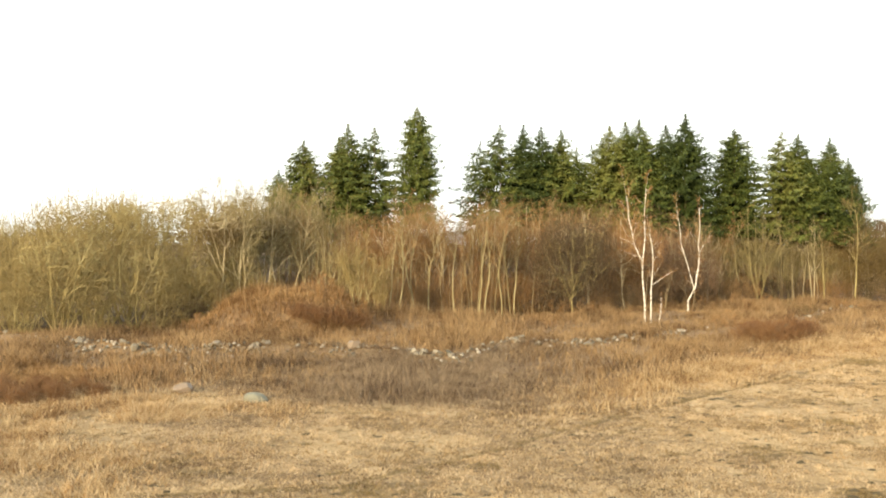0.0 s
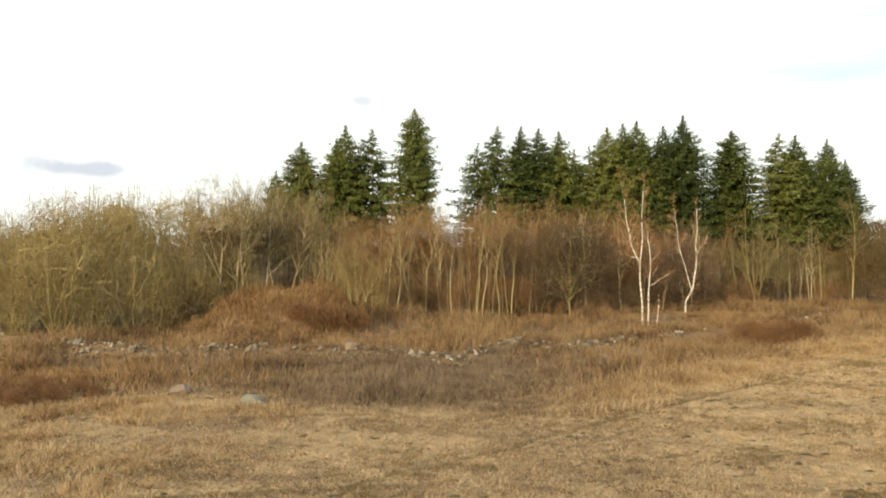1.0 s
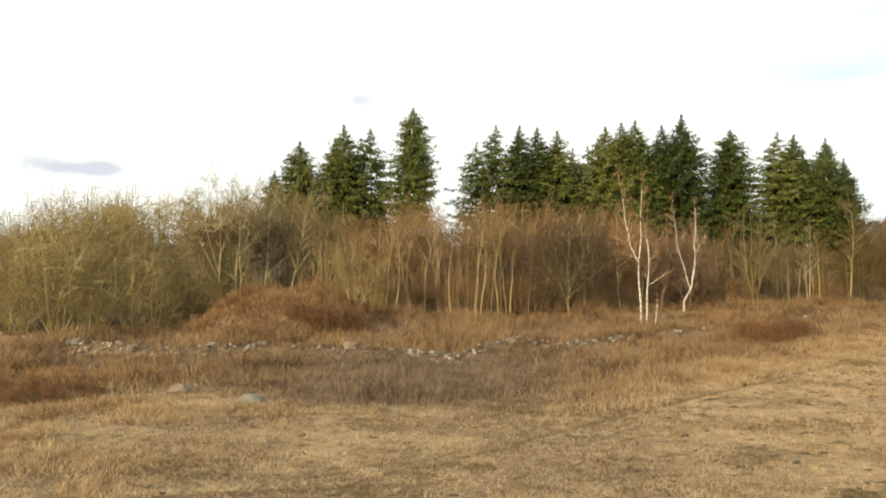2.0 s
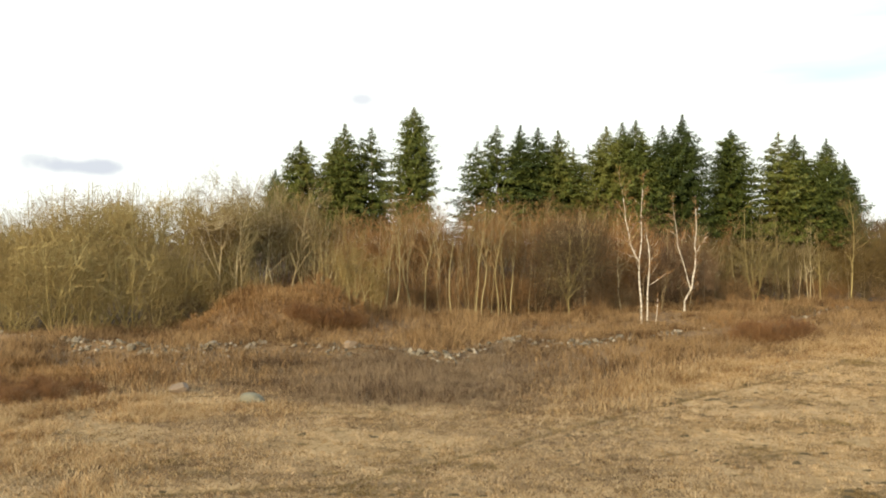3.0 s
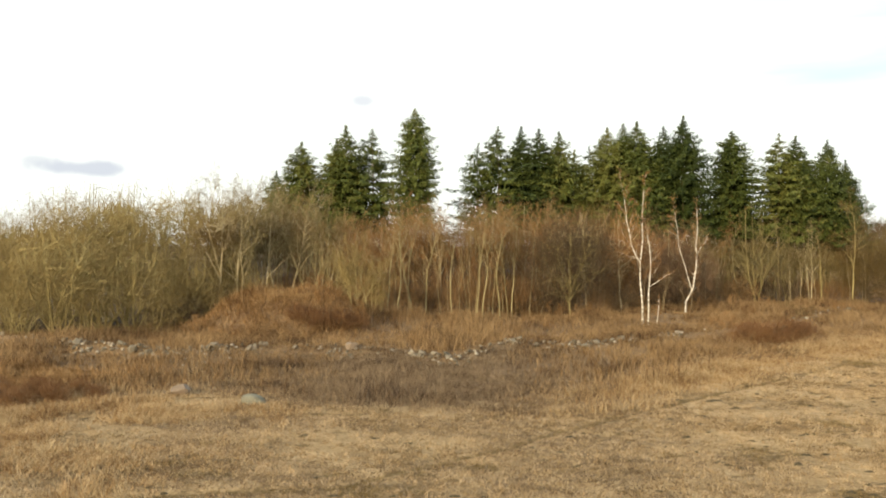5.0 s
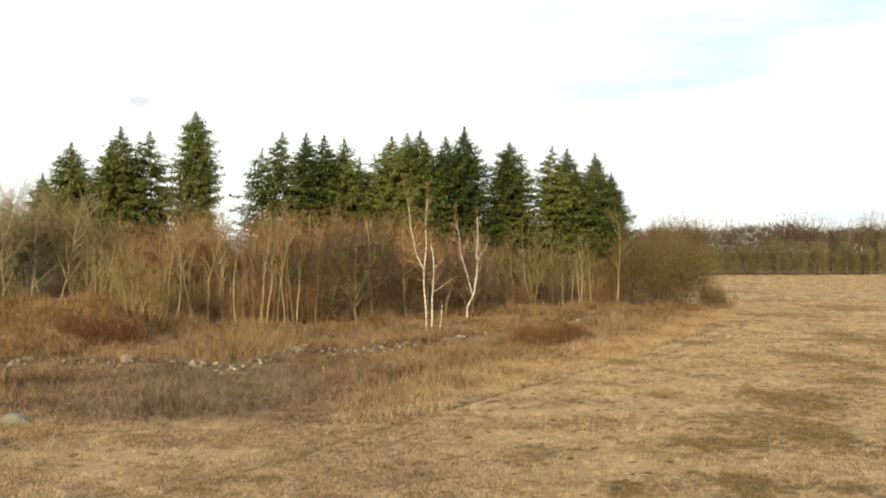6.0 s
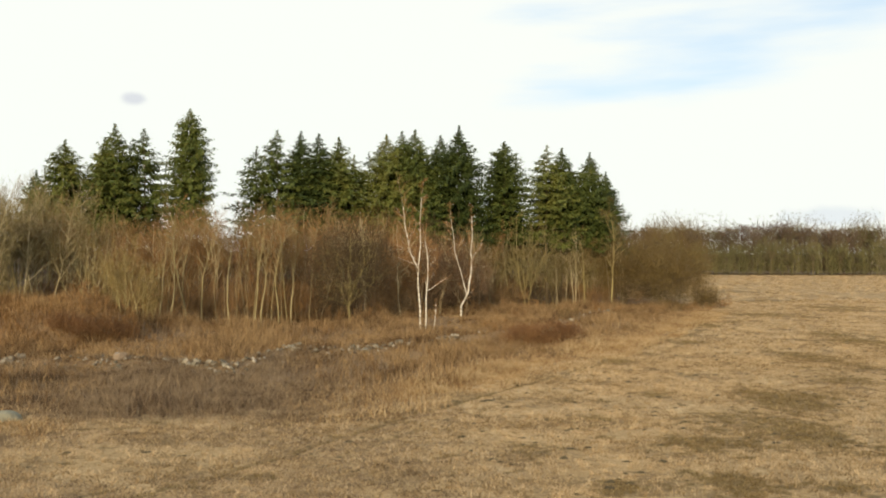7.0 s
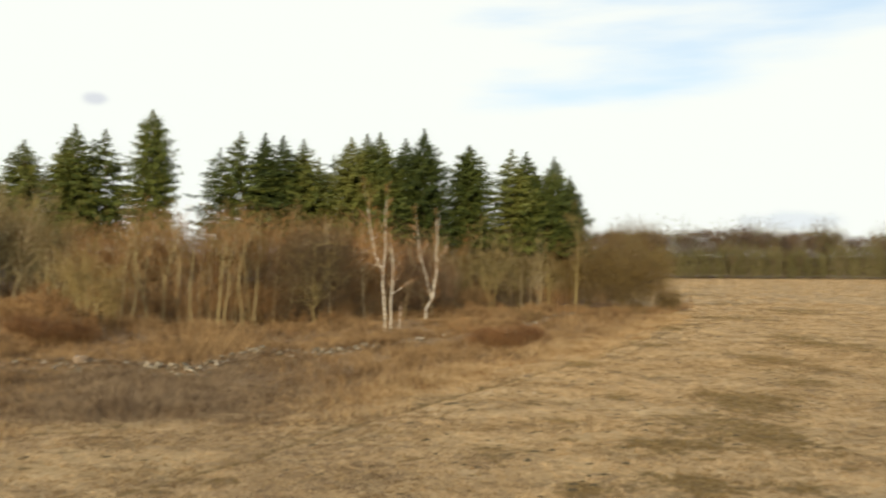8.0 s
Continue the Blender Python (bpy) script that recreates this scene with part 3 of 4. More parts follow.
def spruce(seed, name, label, height=20.0, base=3.3, taper=3.2, branches=330, rag=0.25, fill=1.0):
    """A spruce: straight trunk and drooping branches set with sprays of needles."""
    r = np.random.RandomState(seed)
    g, rng = Geo(), random.Random(seed)
    pts = [Vector((0.1 * math.sin(i * 0.9 + seed), 0.1 * math.cos(i * 0.7), -0.3 + (height + 0.2) * i / 8)) for i in range(9)]
    pts[-1].x = pts[-1].y = 0
    g.tube(pts, [0.22 * (1 - 0.96 * i / 8) for i in range(9)], 7)
    V, count = [], 0
    u = np.sort(0.38 + 0.615 * (np.arange(branches) + r.rand(branches)) / branches)
    u = 1 - (1 - u) ** 1.08
    gap = np.sin(u * 13 + seed * 2.1) * 0.06
    for i in range(branches):
        a = r.uniform(0, 2 * math.pi) if i % 3 else i * 2.4
        reach = base * (1 - math.exp(-((1 - u[i]) * height / taper) ** 1.35)) * (1 + gap[i] + r.normal(0, rag))
        reach = max(0.12, reach)
        z0 = u[i] * height
        droop = 0.16 + 0.30 * (1 - u[i]) - 0.45 * max(0.0, u[i] - 0.85) / 0.15
        steps = max(3, int(reach / 0.18 * fill))
        t = (np.arange(steps) + 0.5) / steps
        t = t[t > 0.12]
        ax, ay = math.cos(a), math.sin(a)
        px = ax * reach * t
        py = ay * reach * t
        pz = z0 - droop * reach * t + 0.22 * reach * t ** 3
        for side in (-1, 1, 0, 2):
            n = len(t)
            ang = a + (side * r.uniform(0.5, 1.15, n) if side < 2 else r.uniform(-2.2, 2.2, n)) + r.normal(0, 0.15, n)
            ln = (0.05 + min(0.30, reach * 0.34) + 0.42 * (1 - t) * min(1, reach / 2)) * r.uniform(0.7, 1.3, n)
            dip = r.uniform(-0.9, 0.15, n) - (0.25 if side == 0 else 0) - (1.5 if side == 2 else 0)
            ln = ln * (0.9 if side < 2 else 0.32)
            w = r.uniform(0.036, 0.078, n) * min(1.0, 0.35 + reach / 1.6)
            p0 = np.stack([px, py, pz], 1) + r.normal(0, min(0.08, reach * 0.06), (n, 3))
            d = np.stack([np.cos(ang), np.sin(ang), dip], 1)
            s = np.stack([-np.sin(ang), np.cos(ang), r.uniform(-0.9, 0.9, n)], 1)
            mid = p0 + d * (ln * 0.45)[:, None]
            V.append(np.stack([p0, mid + s * w[:, None], p0 + d * ln[:, None], mid - s * w[:, None]], 1).reshape(-1, 3))
    V = np.concatenate(V)
    ob = thing(name, label, "tree", "spruces behind the thicket")
    part("trunk", g.mesh(name + "_trunk", MAT_BARK), ob)
    part("crown", array_mesh(name + "_crown", V, np.arange(len(V)).reshape(-1, 4), MAT_NEEDLE), ob, "dark green drooping needle branches")
    return ob


def place(protos, spots):
    """The first use of each prototype is itself; later ones are copies."""
    used = set()
    for which, m in spots:
        ob = protos[which]
        if which in used:
            copy_thing(ob, m)
        else:
            used.add(which)
            firsts.append((ob, m))


firsts = []


def settle():
    for ob, m in firsts:
        ob.matrix_basis = m
    firsts.clear()


def build_spruces():
    P = {
        "d": spruce(1, "spruce", "tall dense dark green spruce behind bare thicket", 20, 3.2, 4.6, 470, 0.22),
        "b": spruce(2, "spruce", "broad full-crowned dark green spruce", 20, 4.3, 5.6, 540, 0.22),
        "r": spruce(3, "spruce", "ragged spruce with gaps between its branches", 20, 3.4, 4.4, 300, 0.34, 0.95),
        "n": spruce(4, "spruce", "narrow pointed dark green spruce above the thicket", 20, 2.8, 4.6, 430, 0.26),
        "c": spruce(6, "spruce", "tall columnar dark green spruce standing apart", 20, 2.35, 2.3, 520, 0.20),
        "s": spruce(5, "spruce", "slim thin-crowned spruce with sky showing through", 20, 2.3, 3.8, 190, 0.42, 0.9),
    }
    rng = random.Random(9)
    # kind, x, y, height, width factor
    west = [("n", -19.3, 109, 15.2, 0.9), ("d", -15.8, 105, 18.1, 1.1), ("d", -11.9, 106, 18.5, 0.9), ("n", -10.7, 104, 19.8, 1.0), ("r", -7.8, 104, 19.4, 1.1), ("c", -3.0, 102, 21.4, 0.76),
            ("s", 4.0, 105, 18.0, 1.1), ("r", 6.1, 104, 19.7, 1.0), ("d", 8.9, 106, 20.0, 0.85), ("n", 10.7, 104, 19.5, 1.0), ("n", 12.9, 104, 19.2, 1.0), ("d", 14.0, 111, 18, 0.9)]
    middle = [("r", 15.2, 108, 17.7, 0.8), ("s", 16.6, 106, 17.8, 1.0), ("d", 18.3, 104, 19.7, 1.0), ("n", 20.4, 106, 20.4, 1.0), ("d", 21.5, 104, 20.4, 0.95), ("n", 25.2, 107, 20.2, 1.0), ("b", 26.7, 104, 21.0, 0.85), ("d", 23.5, 110, 19, 1.0)]
    east = [("c", 32.4, 105, 19.4, 1.0), ("r", 37.7, 105, 19.1, 1.0), ("d", 39.9, 106, 19.0, 1.0), ("b", 43.3, 105.5, 18.5, 0.8), ("b", 46.0, 107, 16.4, 0.75), ("d", 41.3, 107, 16.8, 1.05), ("d", 35.0, 112, 15.5, 0.9)]
    place(P, [(k, spot(x, y, rng.uniform(0, 6.28), 1.22 * w * h / 20, h / 20)) for k, x, y, h, w in west + middle + east])
    settle()


build_spruces()


def build_wood():
    red = "slender bare tree with pale stem and reddish twigs in the thicket"
    brown = "slender bare tree with pale stem and brown twigs in the thicket"
    under = "undergrowth bushes"
    P = {
        "u1": crown_tree(11, "alder", red, MAT_PALE, MAT_TWIG_RED, 10, 4.6, 0.30, 1, 9, 6, 2500, 0.26, 0.075, "trees of the wood edge"),
        "u2": crown_tree(12, "alder", brown, MAT_PALE, MAT_TWIG_BROWN, 10, 4.2, 0.34, 1, 9, 6, 2200, 0.28, 0.075, "trees of the wood edge"),
        "u3": crown_tree(13, "alder", "bare tree forking into two pale stems", MAT_PALE, MAT_TWIG_RED, 10, 5.0, 0.25, 2, 10, 6, 2500, 0.26, 0.07, "trees of the wood edge"),
        "u4": slender_tree(14, UPRIGHT, "alder", "slender bare tree with brown twigs", MAT_PALE, MAT_TWIG_BROWN, radius=0.07),
        "v1": slender_tree(111, STEMMY, "young_birch", "slender young birch with a bare cream-coloured stem", MAT_STEM, MAT_TWIG_BROWN, radius=0.065),
        "v2": slender_tree(112, STEMMY, "young_birch", "slender young birch with two cream-coloured stems", MAT_STEM, MAT_TWIG_BROWN, radius=0.055, stems=2),
        "v3": slender_tree(113, STEMMY, "young_birch", "slender young birch with a crooked cream-coloured stem", MAT_STEM, MAT_TWIG_RED, radius=0.065),
        "v4": slender_tree(114, STEMMY, "young_birch", "slim straight young birch with a pale stem", MAT_STEM, MAT_TWIG_RED, radius=0.05),
        "a1": slender_tree(15, AIRY, "aspen", "tall airy bare aspen with tan twigs", MAT_PALE, MAT_TWIG_TAN, radius=0.085),
        "a2": slender_tree(16, AIRY, "aspen", "tall airy bare aspen with several stems", MAT_PALE, MAT_TWIG_TAN, stems=2, radius=0.075),
        "k1": crown_tree(21, "thicket_bush", "dense dark brown leafless bush in the undergrowth", MAT_BARK, MAT_TWIG_UNDER, 5.0, 5.0, 0.05, 3, 7, 4, 1300, 0.0, 0.03, under, "bush", 0.010, (0.4, 1.0), 0.2),
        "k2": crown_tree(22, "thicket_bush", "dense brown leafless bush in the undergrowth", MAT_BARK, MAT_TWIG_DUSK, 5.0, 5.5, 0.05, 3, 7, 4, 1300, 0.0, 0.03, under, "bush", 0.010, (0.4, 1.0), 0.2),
    }
    P["b1"] = crown_tree(18, "aspen", "tall bare aspen with an airy rounded crown", MAT_OLIVE_BARK, MAT_TWIG_OLIVE, 10, 3.2, 0.38, 1, 14, 9, 620, 0.34, 0.10, "trees of the wood edge", "tree", 0.0095, (0.25, 0.6), 0.0, 0.12, 0.42, 0.1)
    P["b2"] = crown_tree(19, "aspen", "tall bare aspen with two stems and an airy crown", MAT_OLIVE_BARK, MAT_TWIG_OLIVE, 10, 3.8, 0.34, 2, 16, 9, 700, 0.32, 0.09, "trees of the wood edge", "tree", 0.0095, (0.25, 0.6), 0.0, 0.08, 0.42, 0.1)
    rng = random.Random(31)
    spots = []
    # height of the bare canopy over the wood, by x at 88 m
    cx = [-24, -18, -15, -12, -9.5, -7, -4.4, -1.3, 1, 3, 6, 9, 12, 14.5, 17, 20, 24, 27, 29.5, 33, 35, 37.5, 40, 42, 46]
    ch = [12, 12.2, 12.2, 11.2, 9.6, 9.2, 10.8, 10.8, 10.2, 10.4, 11.2, 11.2, 11.2, 11, 10.6, 9.4, 8.8, 8.8, 10.8, 8.8, 8.4, 10, 9.4, 9.0, 8.2]

    def top(x, y):
        return float(np.interp(x * 88 / y, cx, ch))

    # front stems of the clump, then rows deeper into the wood
    for x, turn in ((-16.5, 0.4), (-14.9, 2.0), (-13.0, 1.2), (-11.4, 3.1)):
        y = float(tree_line(x)) + rng.uniform(-0.6, 1.0)
        h = top(x, y) * rng.uniform(0.92, 1.04)
        spots.append((rng.choice(("a1", "a2", "v2")), spot(x, y, turn, h / 10 * 0.9, h / 10)))
    for x in (-9.6, -8.3, -6.6, -4.9, -4.1, -2.7, -1.4, 0.9, 3.0, 3.5, 5.0, 6.2):
        y = float(tree_line(x)) + rng.uniform(-0.8, 0.4)
        h = top(x, y) * rng.uniform(0.90, 1.06)
        spots.append((rng.choice(("v1", "v3", "v2", "v1", "v3")), spot(x, y, rng.uniform(0, 6.28), h / 10 * rng.uniform(0.95, 1.1), h / 10)))
    for k in range(26):
        x = -12.5 + 21 * (k + rng.uniform(-0.4, 1.4)) / 26
        y = float(tree_line(x)) + rng.uniform(0.0, 3.6)
        h = top(x, y) * rng.uniform(0.55, 0.98)
        spots.append((rng.choice(("v4", "v4", "v3")), spot(x, y, rng.uniform(0, 6.28), h / 10 * rng.uniform(0.6, 0.85), h / 10)))
    for x in (24.6, 27.3, 29.0, 32.4, 38.4, 39.3, 40.1, 42.4, 44.6, 46.2):
        y = float(tree_line(x)) + rng.uniform(-0.4, 3.4)
        h = top(x, y) * rng.uniform(0.80, 1.08) * 1.06
        spots.append((rng.choice(("u2", "v4", "v3", "a2")), spot(x, y, rng.uniform(0, 6.28), h / 10 * rng.uniform(0.8, 0.95), h / 10)))
    for depth, count, low, high in ((4, 30, 0.85, 1.02), (9, 34, 0.9, 1.02), (14, 20, 0.85, 1.0)):
        for k in range(count):
            x = -19 + 66 * (k + rng.random()) / count
            y = float(tree_line(x)) + depth + rng.uniform(-1.8, 1.8)
            h = top(x, y) * rng.uniform(low, high) * (1 + 0.006 * depth)
            kind = rng.choice(("a1", "a2", "u2", "a2", "a1")) if x < -10.5 else rng.choice(("u1", "u2", "u3", "v2", "v3", "u4")) if x < 27 else rng.choice(("u2", "u2", "u4", "v2"))
            spots.append((kind, spot(x, y, rng.uniform(0, 6.28), h / 10 * rng.uniform(0.9, 1.15), h / 10)))
    # tall airy trees behind the western end
    for k in range(36):
        x = -52 + 44 * (k + rng.random()) / 36
        y = rng.uniform(100, 122)
        h = rng.uniform(13.6, 15.6) * (1.0 if x > -42 else 0.85) * y / 111
        spots.append((rng.choice(("b1", "b2", "b1", "b2", "a1")), spot(x, y, rng.uniform(0, 6.28), h / 10 * 0.9, h / 10)))
    # undergrowth
    for depth, count in ((1.5, 30), (5, 32), (10, 26), (17, 22), (24, 14)):
        for k in range(count):
            x = -22 + 70 * (k + rng.random()) / count
            y = float(tree_line(x)) + depth + rng.uniform(-0.8, 1.5) + (2.2 if depth < 2 and -15 < x < 8 else 0)
            s = rng.uniform(0.5, 0.9) * (0.8 if depth < 3 else 1.15 if depth < 15 else 1.5)
            spots.append((rng.choice(("k1", "k2")), spot(x, y, rng.uniform(0, 6.28), s * 1.1, s)))
    for k in range(9):
        x = 23 + 26 * (k + rng.random()) / 9
        y = float(tree_line(x)) + rng.uniform(0.4, 2.4)
        spots.append((rng.choice(("k2", "k2", "k1")), spot(x, y, rng.uniform(0, 6.28), rng.uniform(0.55, 0.8), rng.uniform(0.55, 0.9))))
    # red-brown growth between the front stems
    for k in range(20):
        x = -15 + 24 * (k + rng.random()) / 20
        spots.append(("k1", spot(x, float(tree_line(x)) + rng.uniform(1.2, 3.6), rng.uniform(0, 6.28), rng.uniform(0.6, 0.85), rng.uniform(0.7, 1.05))))
    place(P, spots)
    settle()


build_wood()


def build_willows():
    olive = "olive-brown leafless willow bush with many stems"
    g = "willows at the western end"
    P = {
        "w1": crown_tree(41, "willow", olive, MAT_OLIVE_BARK, MAT_TWIG_OLIVE, 9.0, 8.4, 0.08, 5, 20, 9, 4600, 0.0, 0.13, g, "bush", 0.0105, (0.35, 0.9), 0.0, 0.2, 0.42, 0.5, 0.6),
        "w2": crown_tree(42, "willow", olive, MAT_OLIVE_BARK, MAT_TWIG_OLIVE, 9.0, 9.0, 0.06, 6, 20, 9, 4600, 0.0, 0.12, g, "bush", 0.0105, (0.35, 0.9), 0.0, 0.22, 0.42, 0.5, 0.6),
        "w4": crown_tree(44, "willow", "tall open-crowned olive willow with bare curving limbs", MAT_OLIVE_BARK, MAT_TWIG_OLIVE, 11.0, 7.0, 0.18, 3, 20, 10, 1900, 0.28, 0.11, g, "tree", 0.0115, (0.25, 0.65), 0.0, 0.12, 0.42, 0.15),
        "w3": crown_tree(43, "willow", "low tangled olive willow bush", MAT_OLIVE_BARK, MAT_TWIG_OLIVE, 6.0, 8.0, 0.03, 6, 14, 7, 3200, 0.0, 0.06, g, "bush", 0.010, (0.35, 0.9), 0.0, 0.25),
    }
    rng = random.Random(4)
    spots = []
    for which, x, y, h in (("w1", -27.2, 66.5, 9.4), ("w2", -23.0, 69.5, 7.8), ("w1", -19.9, 72, 6.8), ("w2", -31.5, 68, 7.6), ("w1", -29.8, 72, 10.2), ("w2", -26.4, 73, 10.8), ("w1", -35, 71, 7.8), ("w2", -21.0, 77, 7.6),
                           ("w1", -34.5, 77, 8.2), ("w2", -29.5, 79, 10.6), ("w1", -23.8, 80, 7.8), ("w2", -38, 78, 8.0), ("w1", -19, 82, 7.6), ("w2", -33, 84, 9.0), ("w1", -37.5, 75, 7.8)):
        h *= 0.95
        spots.append((which, spot(x, y, rng.uniform(0, 6.28), h / 9, h / 9)))
    for x, y, h in ((-34.2, 74, 10.2), (-31.2, 75, 12.2), (-28.6, 73.5, 12.6), (-25.6, 75, 12.6), (-22.2, 76, 11.6), (-18.6, 80, 11.4)):
        spots.append(("w4", spot(x, y, rng.uniform(0, 6.28), h / 11, h / 11)))
    for x, y, h in ((-15.6, 76, 4.5), (-29, 64.6, 4.6), (-25, 66, 4.2), (-21.2, 69, 4.4), (-33, 65, 4.5), (-18.3, 73, 4.2), (-36, 68, 5)):
        spots.append(("w3", spot(x, y, rng.uniform(0, 6.28), h / 6, h / 6)))
    place(P, spots)
    settle()
    # the round dusky bush and the tan ones towards the eastern end
    g = "round bushes of the wood edge"
    D = {
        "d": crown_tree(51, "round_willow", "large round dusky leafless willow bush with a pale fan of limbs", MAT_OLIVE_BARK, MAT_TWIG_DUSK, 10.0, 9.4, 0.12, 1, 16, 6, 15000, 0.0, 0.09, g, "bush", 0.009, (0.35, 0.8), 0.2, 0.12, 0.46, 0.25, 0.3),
        "t": crown_tree(52, "tan_willow", "dense tan leafless willow with upright limbs", MAT_OLIVE_BARK, MAT_TWIG_TAN, 10.0, 6.5, 0.08, 3, 22, 8, 1900, 0.0, 0.07, g, "bush", 0.0085, (0.4, 1.0), 0.3),
        "e": crown_tree(53, "brown_willow", "broad brown leafless willow at the end of the wood", MAT_BARK, MAT_TWIG_END, 9.0, 8.0, 0.05, 5, 16, 6, 12000, 0.0, 0.05, g, "bush", 0.011, (0.4, 0.9), 0.1, 0.12, 0.40, 0.1),
        "m": crown_tree(55, "downy_birch", "bare birch with a haze of fine plum-brown twigs", MAT_PALE, MAT_TWIG_PLUM, 10.0, 6.2, 0.15, 2, 12, 6, 7000, 0.0, 0.05, g, "tree", 0.0085),
        "r": crown_tree(56, "alder", "round-crowned bare alder with red-brown twigs", MAT_PALE, MAT_TWIG_RED, 9.6, 6.6, 0.25, 1, 12, 6, 6500, 0.16, 0.07, g, "tree", 0.008),
    }
    D["g"] = slender_tree(57, AIRY, "aspen", "airy bare aspen with pale stems and tan twigs", MAT_PALE, MAT_TWIG_TAN, stems=2, radius=0.08)
    D["p"] = bush(54, SPREADING, "slim_willow", "thin pale olive willow bush beside the mound", MAT_OLIVE_BARK, MAT_TWIG_OLIVE, 5.6, 4.0, 6, 0.03, g)
    place(D, [("p", spot(-6.6, 71.5, 0.3, 1.0)), ("p", spot(-5.2, 73, 2.3, 0.9, 0.8)), ("p", spot(-7.9, 74.5, 4.3, 0.9, 0.9)), ("d", spot(11.4, 83.0, 0.4)), ("g", spot(-16.4, 81.5, 0.5, 1.15, 1.13)), ("g", spot(-14.4, 83, 1.9, 1.05, 1.10)), ("g", spot(-12.2, 83.6, 3.0, 1.0, 1.0)), ("g", spot(-10.6, 82.4, 4.4, 0.9, 0.92)), ("g", spot(-18.2, 85, 5.4, 1.15, 1.16)), ("m", spot(20.6, 88.5, 0.7, 1.05, 1.04)), ("m", spot(24.4, 91.5, 2.7, 0.95, 0.92)), ("r", spot(-8.6, 88, 0.2)), ("r", spot(-1.9, 89.5, 1.2, 1.05, 1.03)), ("r", spot(5.4, 90, 2.2, 1.0, 1.06)), ("r", spot(17.4, 92, 3.4, 1.0, 1.06)), ("r", spot(10.5, 92, 5.2, 1.0, 1.14)), ("r", spot(1.4, 92.5, 0.9, 1.0, 1.02)), ("r", spot(-5.2, 91, 3.9, 0.95, 1.04)), ("r", spot(-14.5, 92, 2.9, 1.0, 1.12)), ("t", spot(34.2, 101.5, 0.3, 1.35, 1.18)), ("t", spot(38.6, 105, 2.3, 0.7, 0.9)), ("t", spot(30.8, 104, 4.0, 0.7, 0.84)), ("t", spot(42.6, 104.5, 1.0, 0.7, 0.84)),
              ("e", spot(50.4, 98.0, 0.2, 1.22, 1.22)), ("e", spot(52.0, 104, 1.2, 1.1, 1.2)), ("e", spot(55.2, 99, 3.5, 0.46, 0.46, 0.5)), ("e", spot(46.6, 103, 4.4, 1.0, 1.15))])
    settle()


build_willows()


def birch(seed, name, label, stems, scale):
    """A white birch from the lines of its stems, (side, height) each; twigs grow from them."""
    spec = {"count": (14, 7, 7), "from": (0.35, 0.2, 0.1), "angle": (42, 40, 42), "share": (0.17, 0.42, 0.55), "wobble": (0.05, 0.12, 0.14, 0.14), "rise": (0.03, 0.03, 0.0, -0.03), "twig": 0.008}
    t = Bare(seed, spec)
    for line, r0, r1 in stems:
        pts = [Vector((x * scale, 0.35 * math.sin(0.6 * i + x), z * scale)) for i, (x, z) in enumerate(line)]
        soft = []
        for a, b in zip(pts, pts[1:]):
            soft += [a, a.lerp(b, 0.5) + Vector((t.rng.gauss(0, 0.02), t.rng.gauss(0, 0.02), 0))]
        soft.append(pts[-1])
        n = len(soft) - 1
        t.stem(soft, [0.85 * (r0 + (r1 - r0) * i / n) for i in range(n + 1)])
        length = sum((b - a).length for a, b in zip(soft, soft[1:]))
        t.clothe(soft, r0 * 0.42, length if length < 2.5 else max(length, 4.0), 0)
    return t.make(name, label, "tree", MAT_BIRCH, MAT_TWIG_RED, "white birches before the thicket", "white birch stem with dark marks")


def build_birches():
    a = birch(61, "birch", "white-stemmed birch with three stems on the grassy bank", [
        ([(-16, -6), (-20, 60), (-24, 150), (-28, 205), (-50, 255), (-62, 295), (-70, 345), (-80, 415)], 0.105, 0.03),
        ([(-28, 205), (-20, 285), (-18, 365), (-13, 445)], 0.075, 0.025),
        ([(0, -6), (-2, 105), (8, 185), (5, 265), (-2, 295)], 0.085, 0.035),
        ([(8, 130), (40, 152), (75, 175)], 0.03, 0.012),
        ([(24, -4), (30, 40), (38, 85)], 0.05, 0.03)], 0.0243)
    a.matrix_basis = spot(16.35, 74.4)
    b = birch(62, "birch", "forked white-stemmed birch beside the thicket", [
        ([(0, -6), (2, 38), (22, 88), (37, 148), (38, 188)], 0.115, 0.08),
        ([(38, 188), (30, 218), (35, 268), (36, 338)], 0.075, 0.03),
        ([(38, 188), (52, 218), (60, 230), (66, 250)], 0.05, 0.02),
        ([(17, 78), (2, 148), (-23, 218), (-26, 288), (-33, 328)], 0.065, 0.02)], 0.0283)
    b.matrix_basis = spot(22.25, 85.7)
    # a few paler stems at the eastern end
    for k, (x, y, h) in enumerate(((41.6, 102.5, 9.5), (44.4, 101.0, 12.6))):
        t = slender_tree(70 + k, AIRY, "aspen", "slim grey-stemmed bare aspen at the wood edge", MAT_OLIVE_BARK, MAT_TWIG_BROWN, radius=0.085, stems=2 - k)
        t.matrix_basis = spot(x, y, k * 2.0, h / 10)


build_birches()


